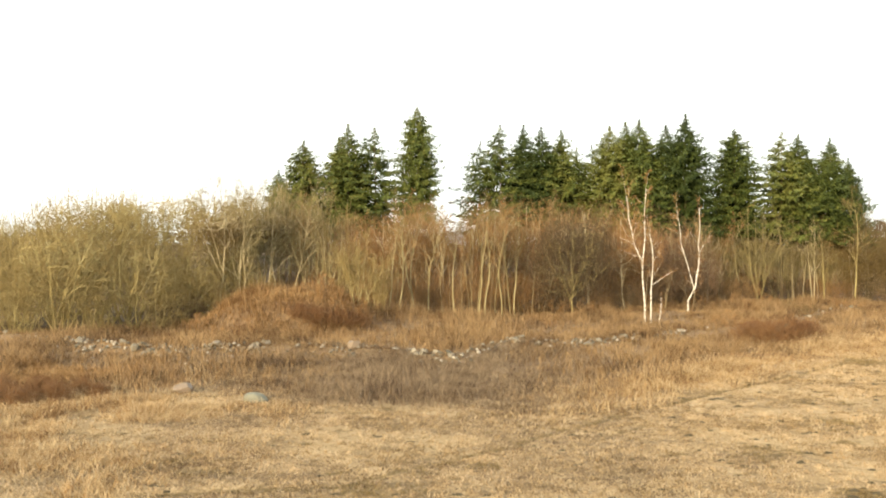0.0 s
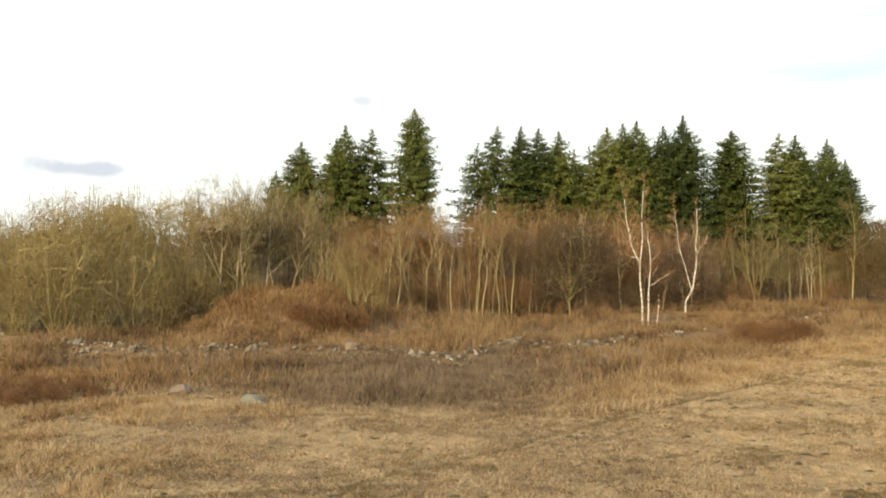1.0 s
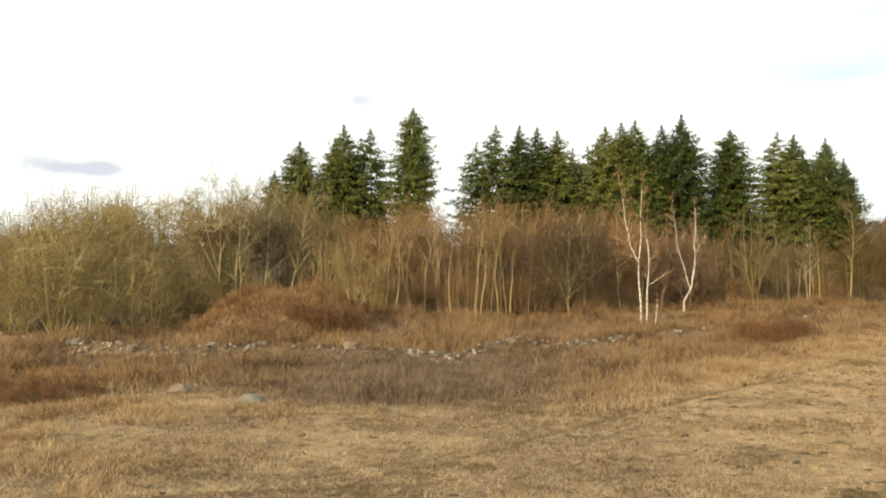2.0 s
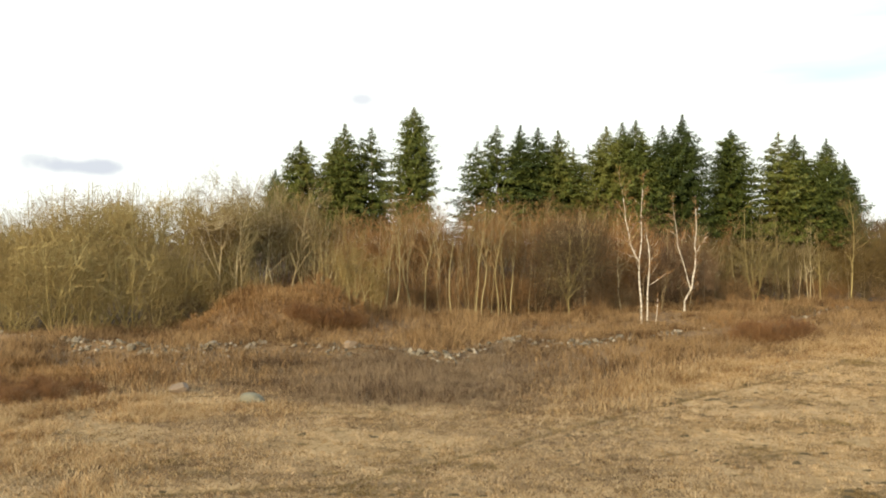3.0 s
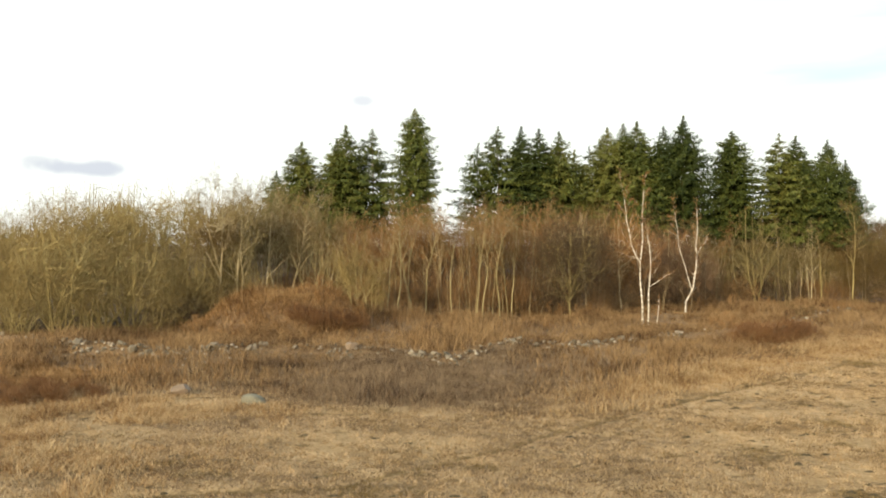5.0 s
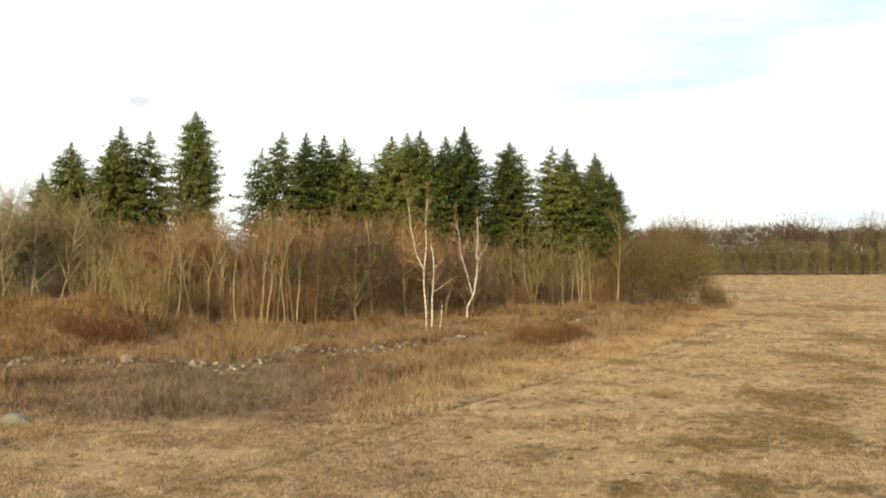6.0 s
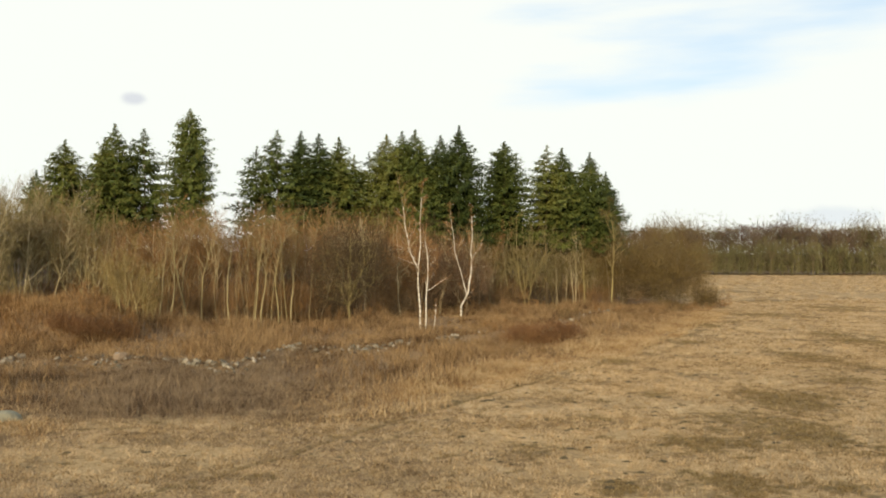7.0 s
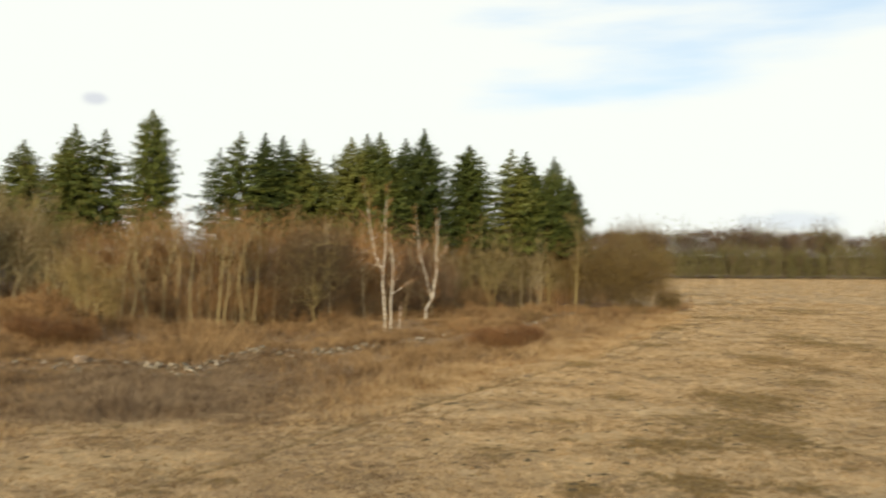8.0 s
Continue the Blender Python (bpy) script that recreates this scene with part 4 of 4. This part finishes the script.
# ---- the far wood across the field ----
def build_far_wood():
    def wood(name, label, mat, stretches, back, low_h, high_h, first, spread, seed):
        r = np.random.RandomState(seed)
        V = []
        for x_from, x_to, n, m, twig in stretches:
            for k in range(n):
                x = x_from + (x_to - x_from) * (k + r.rand()) / n
                y = float(np.interp(x, [40, 52, 60, 130, 181, 260, 330], [520, 243, 243, 241, 228, 205, 170])) + r.uniform(0, back) + first
                h = r.uniform(low_h, high_h) * (1 + 0.06 * math.sin(x * 0.21) + 0.05 * math.sin(x * 0.083 + 1))
                V.append(np.array([[x - 0.06, y, -0.2], [x + 0.06, y, -0.2], [x + 0.02, y, h * 0.9], [x - 0.02, y, h * 0.9]])[None])
                u = r.uniform(0.06, 1, m)
                a = r.uniform(0, 6.283, m)
                rad = h * spread * np.sqrt(r.rand(m)) * np.minimum(1, 2.6 * (1 - u) ** 0.5)
                p = np.stack([x + rad * np.cos(a) * 0.7, y + rad * np.sin(a) * 0.7, u * h * 0.93], 1)
                d = np.stack([np.cos(a) * 0.5, np.sin(a) * 0.5, np.full(m, 0.5)], 1) + r.normal(0, 0.45, (m, 3))
                q = p + d * r.uniform(0.6, 1.5, (m, 1))
                s = np.stack([np.sin(a + 0.7), -np.cos(a + 0.7), np.zeros(m)], 1) * twig * r.uniform(0.6, 1.3, (m, 1))
                V.append(np.stack([p - s, p + s, q + s * 0.3, q - s * 0.3], 1))
        V = np.concatenate(V).reshape(-1, 3)
        tagged(new(name, array_mesh(name, V, np.arange(len(V)).reshape(-1, 4), mat)), label, "woods", kind="stuff")

    wood("far_woods", "far leafless brown wood beyond the field", MAT_TWIG_FAR, ((50, 235, 520, 240, 0.085),), 26, 13.0, 14.6, 5, 0.27, 1)
    wood("far_woods", "low dark line of leafless wood on the horizon", MAT_TWIG_FAR, ((-440, 40, 360, 100, 0.28),), 40, 12.6, 13.6, 5, 0.30, 3)
    wood("far_young_wood", "young greenish aspens along the far wood edge", MAT_FAR_GREEN, ((50, 235, 330, 170, 0.06),), 4, 6.6, 10.0, 0.5, 0.19, 2)


build_far_wood()


def build_far_aspens():
    ob = crown_tree(81, "far_aspen", "pale bare aspen at the edge of the far wood", MAT_BARK, MAT_FAR_GREEN, 10, 4.2, 0.3, 1, 12, 6, 1500, 0.2, 0.07, "aspens of the far wood edge", "tree", 0.020, (0.3, 0.7), 0.0, 0.12, 0.42, 0.1)
    ob.matrix_basis = spot(122, 239, 0, 1.3)
    rng = random.Random(82)
    edge = lambda x: float(np.interp(x, [60, 130, 181, 260], [243, 240, 227, 204]))
    for x in (101, 114, 133, 144, 152, 163, 171, 183, 192):
        copy_thing(ob, spot(x + rng.uniform(-1.5, 1.5), edge(x) + rng.uniform(0, 5), rng.uniform(0, 6.28), rng.uniform(0.9, 1.2)))
    # taller ones that stand out over the far wood
    for x, h in ((119, 15.0), (123, 15.8), (127, 14.6), (133, 15.4), (138, 15.0), (150, 14.4), (155, 15.2), (159, 15.8), (163, 15.4), (167, 14.4), (174, 15.4), (178, 15.8), (181, 15.0), (194, 14.6), (205, 15.0)):
        copy_thing(ob, spot(x * 1.06, edge(x) * 1.06 + rng.uniform(0, 6), rng.uniform(0, 6.28), h / 10 * 1.25, h / 10))


build_far_aspens()


# ---- stones along the old ditch ----
def stone_mesh(seed, mat=MAT_STONE, flat=0.20, fineness=2):
    bm = bmesh.new()
    bmesh.ops.create_icosphere(bm, subdivisions=fineness, radius=0.5)
    rng = random.Random(seed)
    off = Vector((rng.uniform(0, 50), rng.uniform(0, 50), rng.uniform(0, 50)))
    cuts = [(Vector((rng.gauss(0, 1), rng.gauss(0, 1), rng.gauss(0, 0.8))).normalized(), rng.uniform(flat, flat + 0.16)) for _ in range(9)]
    for v in bm.verts:
        p = v.co.copy()
        for n, d in cuts:
            over = p.dot(n) - d
            if over > 0:
                p -= n * over * 0.95
        p *= 1 + 0.14 * noise.noise(p * 3 + off)
        v.co = Vector((p.x * 1.15, p.y, p.z * 0.78))
    me = bpy.data.meshes.new("stone")
    bm.to_mesh(me)
    bm.free()
    if fineness > 2:
        me.shade_smooth()
    me.materials.append(mat)
    return me


def build_stones():
    rng = random.Random(17)
    meshes = [stone_mesh(s, fineness=1) for s in range(8)]

    def stone(name, x, y, size, label, tall=1.0, sink=0.12, group="field stones along the ditch", mesh=None):
        ob = new(name, mesh or rng.choice(meshes))
        ob.matrix_basis = Matrix.Translation((x, y, float(land(x, y)) + size * (0.36 * tall - sink))) @ Euler((rng.uniform(-0.3, 0.3), rng.uniform(-0.3, 0.3), rng.uniform(0, 6.28))).to_matrix().to_4x4() @ Matrix.Diagonal((size, size, size * tall, 1))
        tagged(ob, label, "stone", group)

    stone("boulder", -7.7, 38.2, 0.92, "large grey rounded boulder at the field edge", 0.8, 0.17, "boulders", stone_mesh(21, MAT_PALE_STONE, 0.47, 3))
    stone("boulder", -11.35, 40.6, 0.85, "tan angular boulder in the reeds", 0.9, 0.05, "boulders", stone_mesh(22, MAT_TAN_STONE))
    stone("boulder", -5.3, 54.3, 0.95, "light rounded boulder on the ditch bank", 0.9, 0.05, "boulders", stone_mesh(23, MAT_TAN_STONE))
    stone("boulder", 10.7, 60.8, 0.7, "light rounded stone on top of the bank", 1.0, 0.0, "boulders", stone_mesh(24, MAT_PALE_STONE))
    lab = "grey weathered field stone half sunk in dry grass"
    for lo, hi, n, spread, big in ((-30, -24, 10, 0.8, 0.55), (-24, -15, 46, 1.2, 0.78), (-15.5, -10.5, 62, 1.5, 0.72), (-6.5, 1, 48, 1.2, 0.60), (3.6, 6.6, 26, 1.3, 0.6), (6.6, 11.5, 36, 0.5, 0.62), (11.5, 16, 16, 0.6, 0.55), (27, 31, 8, 1.2, 0.55), (38, 44, 12, 1.2, 0.6)):
        for _ in range(n):
            x = rng.uniform(lo, hi)
            stone("stone", x, float(stone_line(x)) + rng.gauss(0, spread * 1.15), big * rng.uniform(0.35, 0.95), lab, rng.uniform(0.7, 1.2), rng.uniform(0.05, 0.25))

    # rubble between the larger stones, too small to count
    r = np.random.RandomState(18)
    V, F, n = [], [], 0
    kinds = [np.array([v.co[:] for v in m.vertices]) for m in meshes]
    faces = [np.array([p.vertices[:] for p in m.polygons]) for m in meshes]
    for lo, hi, count, spread in ((-15.5, -10.2, 150, 3.2), (-27, -10.5, 480, 1.4), (-10.5, -6.5, 40, 1.2), (-6.5, 2, 240, 1.3), (2, 7, 150, 1.3), (7, 16, 230, 0.6), (16, 27, 50, 1.0), (27, 44, 110, 1.5), (44, 54, 40, 1.0)):
        for _ in range(count):
            x = r.uniform(lo, hi)
            if r.rand() > 0.62 + 0.5 * math.sin(1.3 * x) * math.sin(0.47 * x + 1):
                continue
            y = float(stone_line(x)) + r.normal(0, spread) if x < 44 else 95 + 0.15 * (x - 44) + r.normal(0, spread)
            k, size, a = r.randint(8), r.uniform(0.10, 0.34), r.uniform(0, 6.28)
            q = kinds[k] * size * np.array([1, 1, r.uniform(0.7, 1.2)])
            q = np.stack([q[:, 0] * math.cos(a) - q[:, 1] * math.sin(a), q[:, 0] * math.sin(a) + q[:, 1] * math.cos(a), q[:, 2]], 1)
            V.append(q + np.array([x, y, float(land(x, y)) + size * r.uniform(0.15, 0.7)]))
            F.append(faces[k] + n)
            n += len(q)
    tagged(new("rubble", array_mesh("rubble", np.concatenate(V), np.concatenate(F), MAT_RUBBLE)), "small grey and pale stones heaped along the ditch", "stones", kind="stuff")

    # a loose heap at the foot of the mound
    for _ in range(26):
        stone("stone", rng.gauss(-12.4, 1.3), rng.gauss(61.5, 1.0), rng.uniform(0.2, 0.55), lab, rng.uniform(0.7, 1.1), rng.uniform(0.0, 0.25))


build_stones()


# ---- grass and weeds ----
def blades(name, label, mat, x, y, tone, height, width, lean, seed, bare=False, single=False):
    r = np.random.RandomState(seed)
    n = len(x)
    a = r.uniform(0, 6.283, n)
    b = r.uniform(0, 6.283, n)
    z = land(x, y)
    h = height * r.uniform(0.55, 1.15, n) * (0.8 + 0.4 * tone)
    if height > 0.2:
        gap = y - field_edge(x)
        h = h * np.where(gap > -0.5, np.clip(0.35 + gap / 6, 0.35, 1), 1) * (1 - (0.52 + 0.25 * waves(x, y, 0.8, 36)) * np.exp(-((y - stone_line(x) + 0.7) / 1.3) ** 2))
        h = h * (1 - 0.5 * np.exp(-(((x + 12.6) / 3.0) ** 2 + ((y - 59.5) / 2.5) ** 2)))
        h = h * (1 - 0.5 * np.exp(-(((x - 22.0) / 3.0) ** 2 + ((y - 84.0) / 4.0) ** 2)))
        h = h * (1 - 0.65 * np.exp(-(((x - 18.0) / 4.5) ** 2 + ((y - 75.5) / 5.0) ** 2)))
        h = h * (0.45 + 0.62 * np.clip(0.55 + waves(x, y, 0.45, 33) + 0.7 * waves(x, y, 1.5, 34), 0, 1.5))
    w = width * r.uniform(0.6, 1.3, n)
    off = h * lean * r.uniform(0.2, 1.4, n)
    base = np.stack([x, y, z - 0.02], 1)
    side = np.stack([np.cos(a), np.sin(a), np.zeros(n)], 1) * (w / 2)[:, None]
    d = np.stack([np.cos(b), np.sin(b), np.zeros(n)], 1) * off[:, None]
    mid = base + d * 0.18 + np.array([0, 0, 1]) * (h * 0.42)[:, None]
    tip = base + d + np.array([0, 0, 1]) * (h * np.sqrt(np.maximum(0.15, 1 - 0.5 * lean ** 2)))[:, None]
    V = np.stack([base, mid + side, mid - side, tip], 1).reshape(-1, 3)
    i = np.arange(n)[:, None] * 4
    F = np.concatenate([i + np.array([[0, 1, 2]]), i + np.array([[2, 1, 3]])])
    if single:
        V = np.stack([base - side, base + side, tip], 1).reshape(-1, 3)
        F = np.arange(3 * n).reshape(-1, 3)
    at = np.repeat(bareness(x, y), 3 if single else 4) if bare else None
    tagged(new(name, array_mesh(name, V, F, mat, at, tone=np.repeat(tone, 3 if single else 4))), label, "grass", kind="stuff")


def scatter(seed, n, xlo, xhi, ylo, yhi, keep, clump=0.0, per=12):
    """n points in a stretch of the plan, in clumps, kept where keep(x, y) is more than chance."""
    r = np.random.RandomState(seed)
    xs, ys, ts, have = [], [], [], 0
    while have < n:
        m = max(2000, n // per)
        x = np.repeat(r.uniform(xlo, xhi, m), per) + r.normal(0, clump, m * per)
        y = np.repeat(r.uniform(ylo, yhi, m), per) + r.normal(0, clump, m * per)
        k = r.rand(len(x)) < keep(x, y)
        xs.append(x[k])
        ys.append(y[k])
        ts.append(np.repeat(r.rand(m), per)[k])
        have += int(k.sum())
    return np.concatenate(xs)[:n], np.concatenate(ys)[:n], np.concatenate(ts)[:n]


def inside(v, lo, hi, soft):
    return np.clip((v - lo) / soft + 0.5, 0, 1) * np.clip((hi - v) / soft + 0.5, 0, 1)


def build_grass():
    def field(x, y):
        return (y < field_edge(x) + 1.0) * (np.abs(x) < y * 0.95 + 4) * (1 - 0.75 * bareness(x, y))

    x, y, tone = scatter(1, 200000, -24, 44, 21.5, 52, field, 0.09, 14)
    blades("field_grass", "short dry mown field grass", MAT_FIELD, x, y, tone, 0.14, 0.026, 0.9, 2, True, True)
    x, y, tone = scatter(3, 80000, 0, 90, 46, 110, field, 0.2, 10)
    blades("field_grass", "short dry field grass farther out", MAT_FIELD, x, y, tone, 0.19, 0.055, 0.8, 4, True, True)
    x, y, tone = scatter(15, 60000, 40, 215, 105, 243, lambda x, y: (y < field_edge(x)) * (x < y * 0.95) * (x > y * 0.42), 0.3, 8)
    blades("field_grass", "dry field grass before the far wood", MAT_FIELD, x, y, tone, 0.26, 0.13, 0.7, 16, True, True)

    # small tussocks that stand out of the mown grass, pale and dark
    x, y, tone = scatter(31, 70000, -22, 46, 21.5, 62, lambda x, y: field(x, y) * (1 - rut_depth(x, y)) * np.clip(0.35 + 0.8 * waves(x, y, 0.7, 43), 0.05, 1), 0.13, 22)
    blades("field_tussocks", "low tussocks of dry grass standing in the mown field", MAT_FIELD, x, y, tone, 0.20, 0.030, 0.9, 32, True, True)

    # low dark growth in the worn patches
    x, y, tone = scatter(33, 60000, -12, 76, 22, 100, lambda x, y: np.clip(bareness(x, y) - 0.2, 0, 1) * (y < field_edge(x)) * (np.abs(x) < y * 0.95 + 4), 0.10, 10)
    blades("worn_grass", "low dull brown grass in the worn patches", MAT_WORN, x, y, tone, 0.11, 0.035, 0.9, 34, False, True)

    # uncut tufts in the western foreground
    def tufts(x, y):
        return inside(x, -40, -7.5, 5) * (y < field_edge(x) + 1) * np.clip(0.35 + waves(x, y, 0.8, 21), 0, 1) * (np.abs(x) < y * 0.6 + 3)
    x, y, tone = scatter(5, 52000, -24, -2, 22, 42, tufts, 0.14, 26)
    blades("tufted_grass", "pale uncut tufts of dry grass", MAT_STRAW, x, y, tone, 0.44, 0.028, 0.85, 6, False, True)

    # greyish trampled grass in the foreground
    def trampled(x, y):
        return inside(x, -12, 9, 5) * inside(y, 20, 37, 4) * np.clip(0.45 + 0.9 * waves(x, y, 0.55, 41), 0, 1) * (1 - 0.6 * rut_depth(x, y))
    x, y, tone = scatter(19, 62000, -16, 13, 20, 39, trampled, 0.14, 14)
    blades("trampled_grass", "greyish trampled dry grass in the field", MAT_WEED, x, y, tone, 0.15, 0.024, 1.0, 20, False, True)

    grown = lambda x, y: np.clip((y - field_edge(x) + 1.5 + 1.5 * waves(x, y, 0.9, 31)) / 4, 0, 1) * (y < tree_line(x) + 4)

    # rust-coloured reeds
    def reeds(x, y):
        west = inside(x, -60, -6.5, 3) * inside(y, 41, 58, 3) * np.clip(0.75 + waves(x, y, 0.5, 23), 0, 1)
        behind = (y > stone_line(x) + 1.0) * np.clip(0.75 + 0.7 * waves(x, y, 0.35, 24), 0.45, 1)
        middle = inside(x, 5, 56, 4) * np.clip((y - field_edge(x) - 1.5) / 5, 0.12, 1) * (y < stone_line(x) + 2) * np.clip(0.6 + 0.6 * waves(x, y, 0.5, 27), 0.3, 1)
        return grown(x, y) * np.clip(west + behind + middle, 0, 1) * (1 - 0.4 * np.exp(-((y - stone_line(x)) / 1.0) ** 2))
    x, y, tone = scatter(7, 135000, -34, 56, 38, 106, reeds, 0.22, 14)
    blades("reeds", "rust-brown dry reeds and tall grass", MAT_REED, x, y, tone, 1.0, 0.028, 0.55, 8)

    # rust grass over the mound and in the western hollow
    def rusty(x, y):
        mound = np.exp(-(((x + 12.0) / 6.0) ** 2 + ((y - 69.5) / 5.0) ** 2) ** 2)
        hollow = np.exp(-(((x + 21) / 6.0) ** 2 + ((y - 45.5) / 2.6) ** 2) ** 2)
        return np.clip(mound + hollow, 0, 1) * np.clip(0.8 + 0.5 * waves(x, y, 0.7, 29), 0.2, 1)
    x, y, tone = scatter(17, 30000, -30, -3, 41, 76, rusty, 0.2, 14)
    blades("rust_grass", "rust-coloured tall dry grass over the mound", MAT_RUST_GRASS, x, y, tone * 0.8, 0.9, 0.030, 0.5, 18)

    # low matted grass under all the tall growth
    x, y, tone = scatter(13, 70000, -34, 56, 34, 104, lambda x, y: grown(x, y) * (np.abs(x) < y * 0.6 + 3), 0.2, 12)
    blades("matted_grass", "low matted dry grass between the stones", MAT_WEED, x, y, tone, 0.36, 0.040, 1.0, 14, False, True)

    # low mixed grass over the stony bank
    x, y, tone = scatter(35, 36000, -32, 46, 47, 98, lambda x, y: np.exp(-((y - stone_line(x) - 0.4) / 1.9) ** 2) * np.clip(0.75 + 0.7 * waves(x, y, 0.9, 37), 0.1, 1), 0.2, 12)
    blades("bank_grass", "low rust and grey grass over the stony bank", MAT_REED, x, y, tone, 0.62, 0.035, 0.8, 36, False, True)

    # grey-brown weeds in the middle
    def weeds(x, y):
        return grown(x, y) * inside(x, -10, 6, 4) * (y < stone_line(x) + 1) * np.clip(0.85 + 0.6 * waves(x, y, 0.6, 25), 0.1, 1)
    x, y, tone = scatter(9, 60000, -14, 10, 35, 58, weeds, 0.16, 12)
    blades("weeds", "grey-brown withered weeds and stalks", MAT_TALL_WEED, x, y, tone, 0.72, 0.016, 0.6, 10)

    # bright tall straw along the field edge
    def straw(x, y):
        along = np.exp(-(np.maximum(0, y - field_edge(x) - 1.5) / 4.0) ** 2)
        return grown(x, y) * along * (inside(x, 4, 58, 4) + 0.7 * inside(x, -60, -8, 4)) * np.clip(0.8 + 0.6 * waves(x, y, 0.5, 26), 0.1, 1)
    x, y, tone = scatter(11, 80000, -28, 58, 34, 104, straw, 0.18, 12)
    blades("tall_straw", "tall golden straw along the field edge", MAT_STRAW, x, y, tone, 0.62, 0.020, 0.7, 12)


build_grass()


def build_clods():
    """Small lumps of dark soil thrown up in the field, too many to count."""
    r = np.random.RandomState(41)
    V, F, n = [], [], 0
    ring = 7
    for _ in range(1700):
        x, y = r.uniform(-22, 52), r.uniform(23, 75)
        if y > float(field_edge(x)) - 0.5 or abs(x) > y * 0.9 or (x < 2 and r.rand() < 0.6):
            continue
        s, h = r.uniform(0.05, 0.16), r.uniform(0.015, 0.05)
        z = float(land(x, y))
        a = np.arange(ring) * 2 * math.pi / ring
        k = r.uniform(0.7, 1.3, (2, ring))
        low = np.stack([x + s * 1.7 * k[0] * np.cos(a), y + s * k[0] * np.sin(a), np.full(ring, z - 0.02)], 1)
        top = np.stack([x + s * 0.6 * k[1] * np.cos(a), y + s * 0.5 * k[1] * np.sin(a), z + h * r.uniform(0.7, 1.2, ring)], 1)
        V += [low, top, np.array([[x, y, z + h * 1.15]])]
        for i in range(ring):
            j = (i + 1) % ring
            F += [(n + i, n + j, n + ring + j), (n + i, n + ring + j, n + ring + i), (n + ring + i, n + ring + j, n + 2 * ring)]
        n += 2 * ring + 1
    tagged(new("soil_clods", array_mesh("soil_clods", np.concatenate(V), np.array(F), MAT_SOIL)), "small dark clods of soil in the field", "soil", kind="stuff")


build_clods()


def build_shrubs():
    P = {
        "s1": bush(91, FINE, "shrub", "low red-brown leafless shrub in dry grass", MAT_BARK, MAT_TWIG_RUST, 2.0, 3.0, 5, 0.02, "low shrubs"),
        "s2": bush(92, FINE, "shrub", "low brown leafless shrub in dry grass", MAT_BARK, MAT_TWIG_BROWN, 2.0, 3.2, 5, 0.02, "low shrubs"),
    }
    P["s3"] = crown_tree(93, "shrub", "dense dark russet leafless shrub in dry grass", MAT_BARK, MAT_TWIG_RUSSET, 2.0, 3.2, 0.03, 4, 8, 5, 2200, 0.0, 0.02, "low shrubs", "bush", 0.008, (0.3, 0.8), 0.7)
    rng = random.Random(6)
    rows = [("s3", -18.2, 38.0, 0.55), ("s3", -17.0, 37.7, 0.5), ("s3", -15.9, 38.4, 0.5), ("s3", -14.6, 39.4, 0.4), ("s3", -17.2, 39.8, 0.6), ("s3", -19.0, 39.8, 0.6), ("s3", -15.6, 40.4, 0.45), ("s3", 19.8, 60.8, 0.95), ("s3", 21.3, 60.0, 1.05), ("s3", 22.7, 60.9, 1.05), ("s3", 24.0, 62.0, 0.9), ("s3", 20.8, 62.4, 0.9), ("s1", 20.2, 66.5, 0.8), ("s1", -8.5, 69, 0.9), ("s1", -7.4, 68, 1.1), ("s1", -6.4, 68.6, 0.9), ("s3", -10.2, 67.0, 0.8), ("s3", -8.8, 66.8, 0.95), ("s3", -7.4, 67.2, 0.9), ("s3", -6.2, 68.0, 0.7), ("s1", -9.0, 70, 1.1), ("s2", -20, 66, 0.7), ("s1", -17.5, 67, 0.8),
            ("s1", 12.5, 83.5, 0.9), ("s1", 10.5, 84, 0.9), ("s1", 58.4, 100.2, 0.8), ("s1", 57.2, 99.0, 0.6), ("s1", 53.5, 95.5, 0.5), ("s1", 50.5, 93.5, 0.6), ("s1", 30, 97, 0.8), ("s1", 27, 95, 0.9), ("s1", 34, 99, 0.7), ("s1", 17, 72, 0.4), ("s2", 48, 92.5, 0.5), ("s1", 28, 72, 0.5), ("s2", 31, 80, 0.6), ("s1", 36, 86, 0.6), ("s1", 40, 90, 0.55), ("s2", 33, 90, 0.6), ("s1", 45, 91, 0.5), ("s1", 8, 71, 0.5), ("s2", 3, 74, 0.5), ("s1", 27.5, 84, 0.7), ("s2", 0, 66, 0.4), ("s1", 19.5, 92, 0.9), ("s1", 24.5, 93, 0.9)]
    place(P, [(k, spot(x, y, rng.uniform(0, 6.28), s, s * 0.85)) for k, x, y, s in rows])
    settle()


build_shrubs()
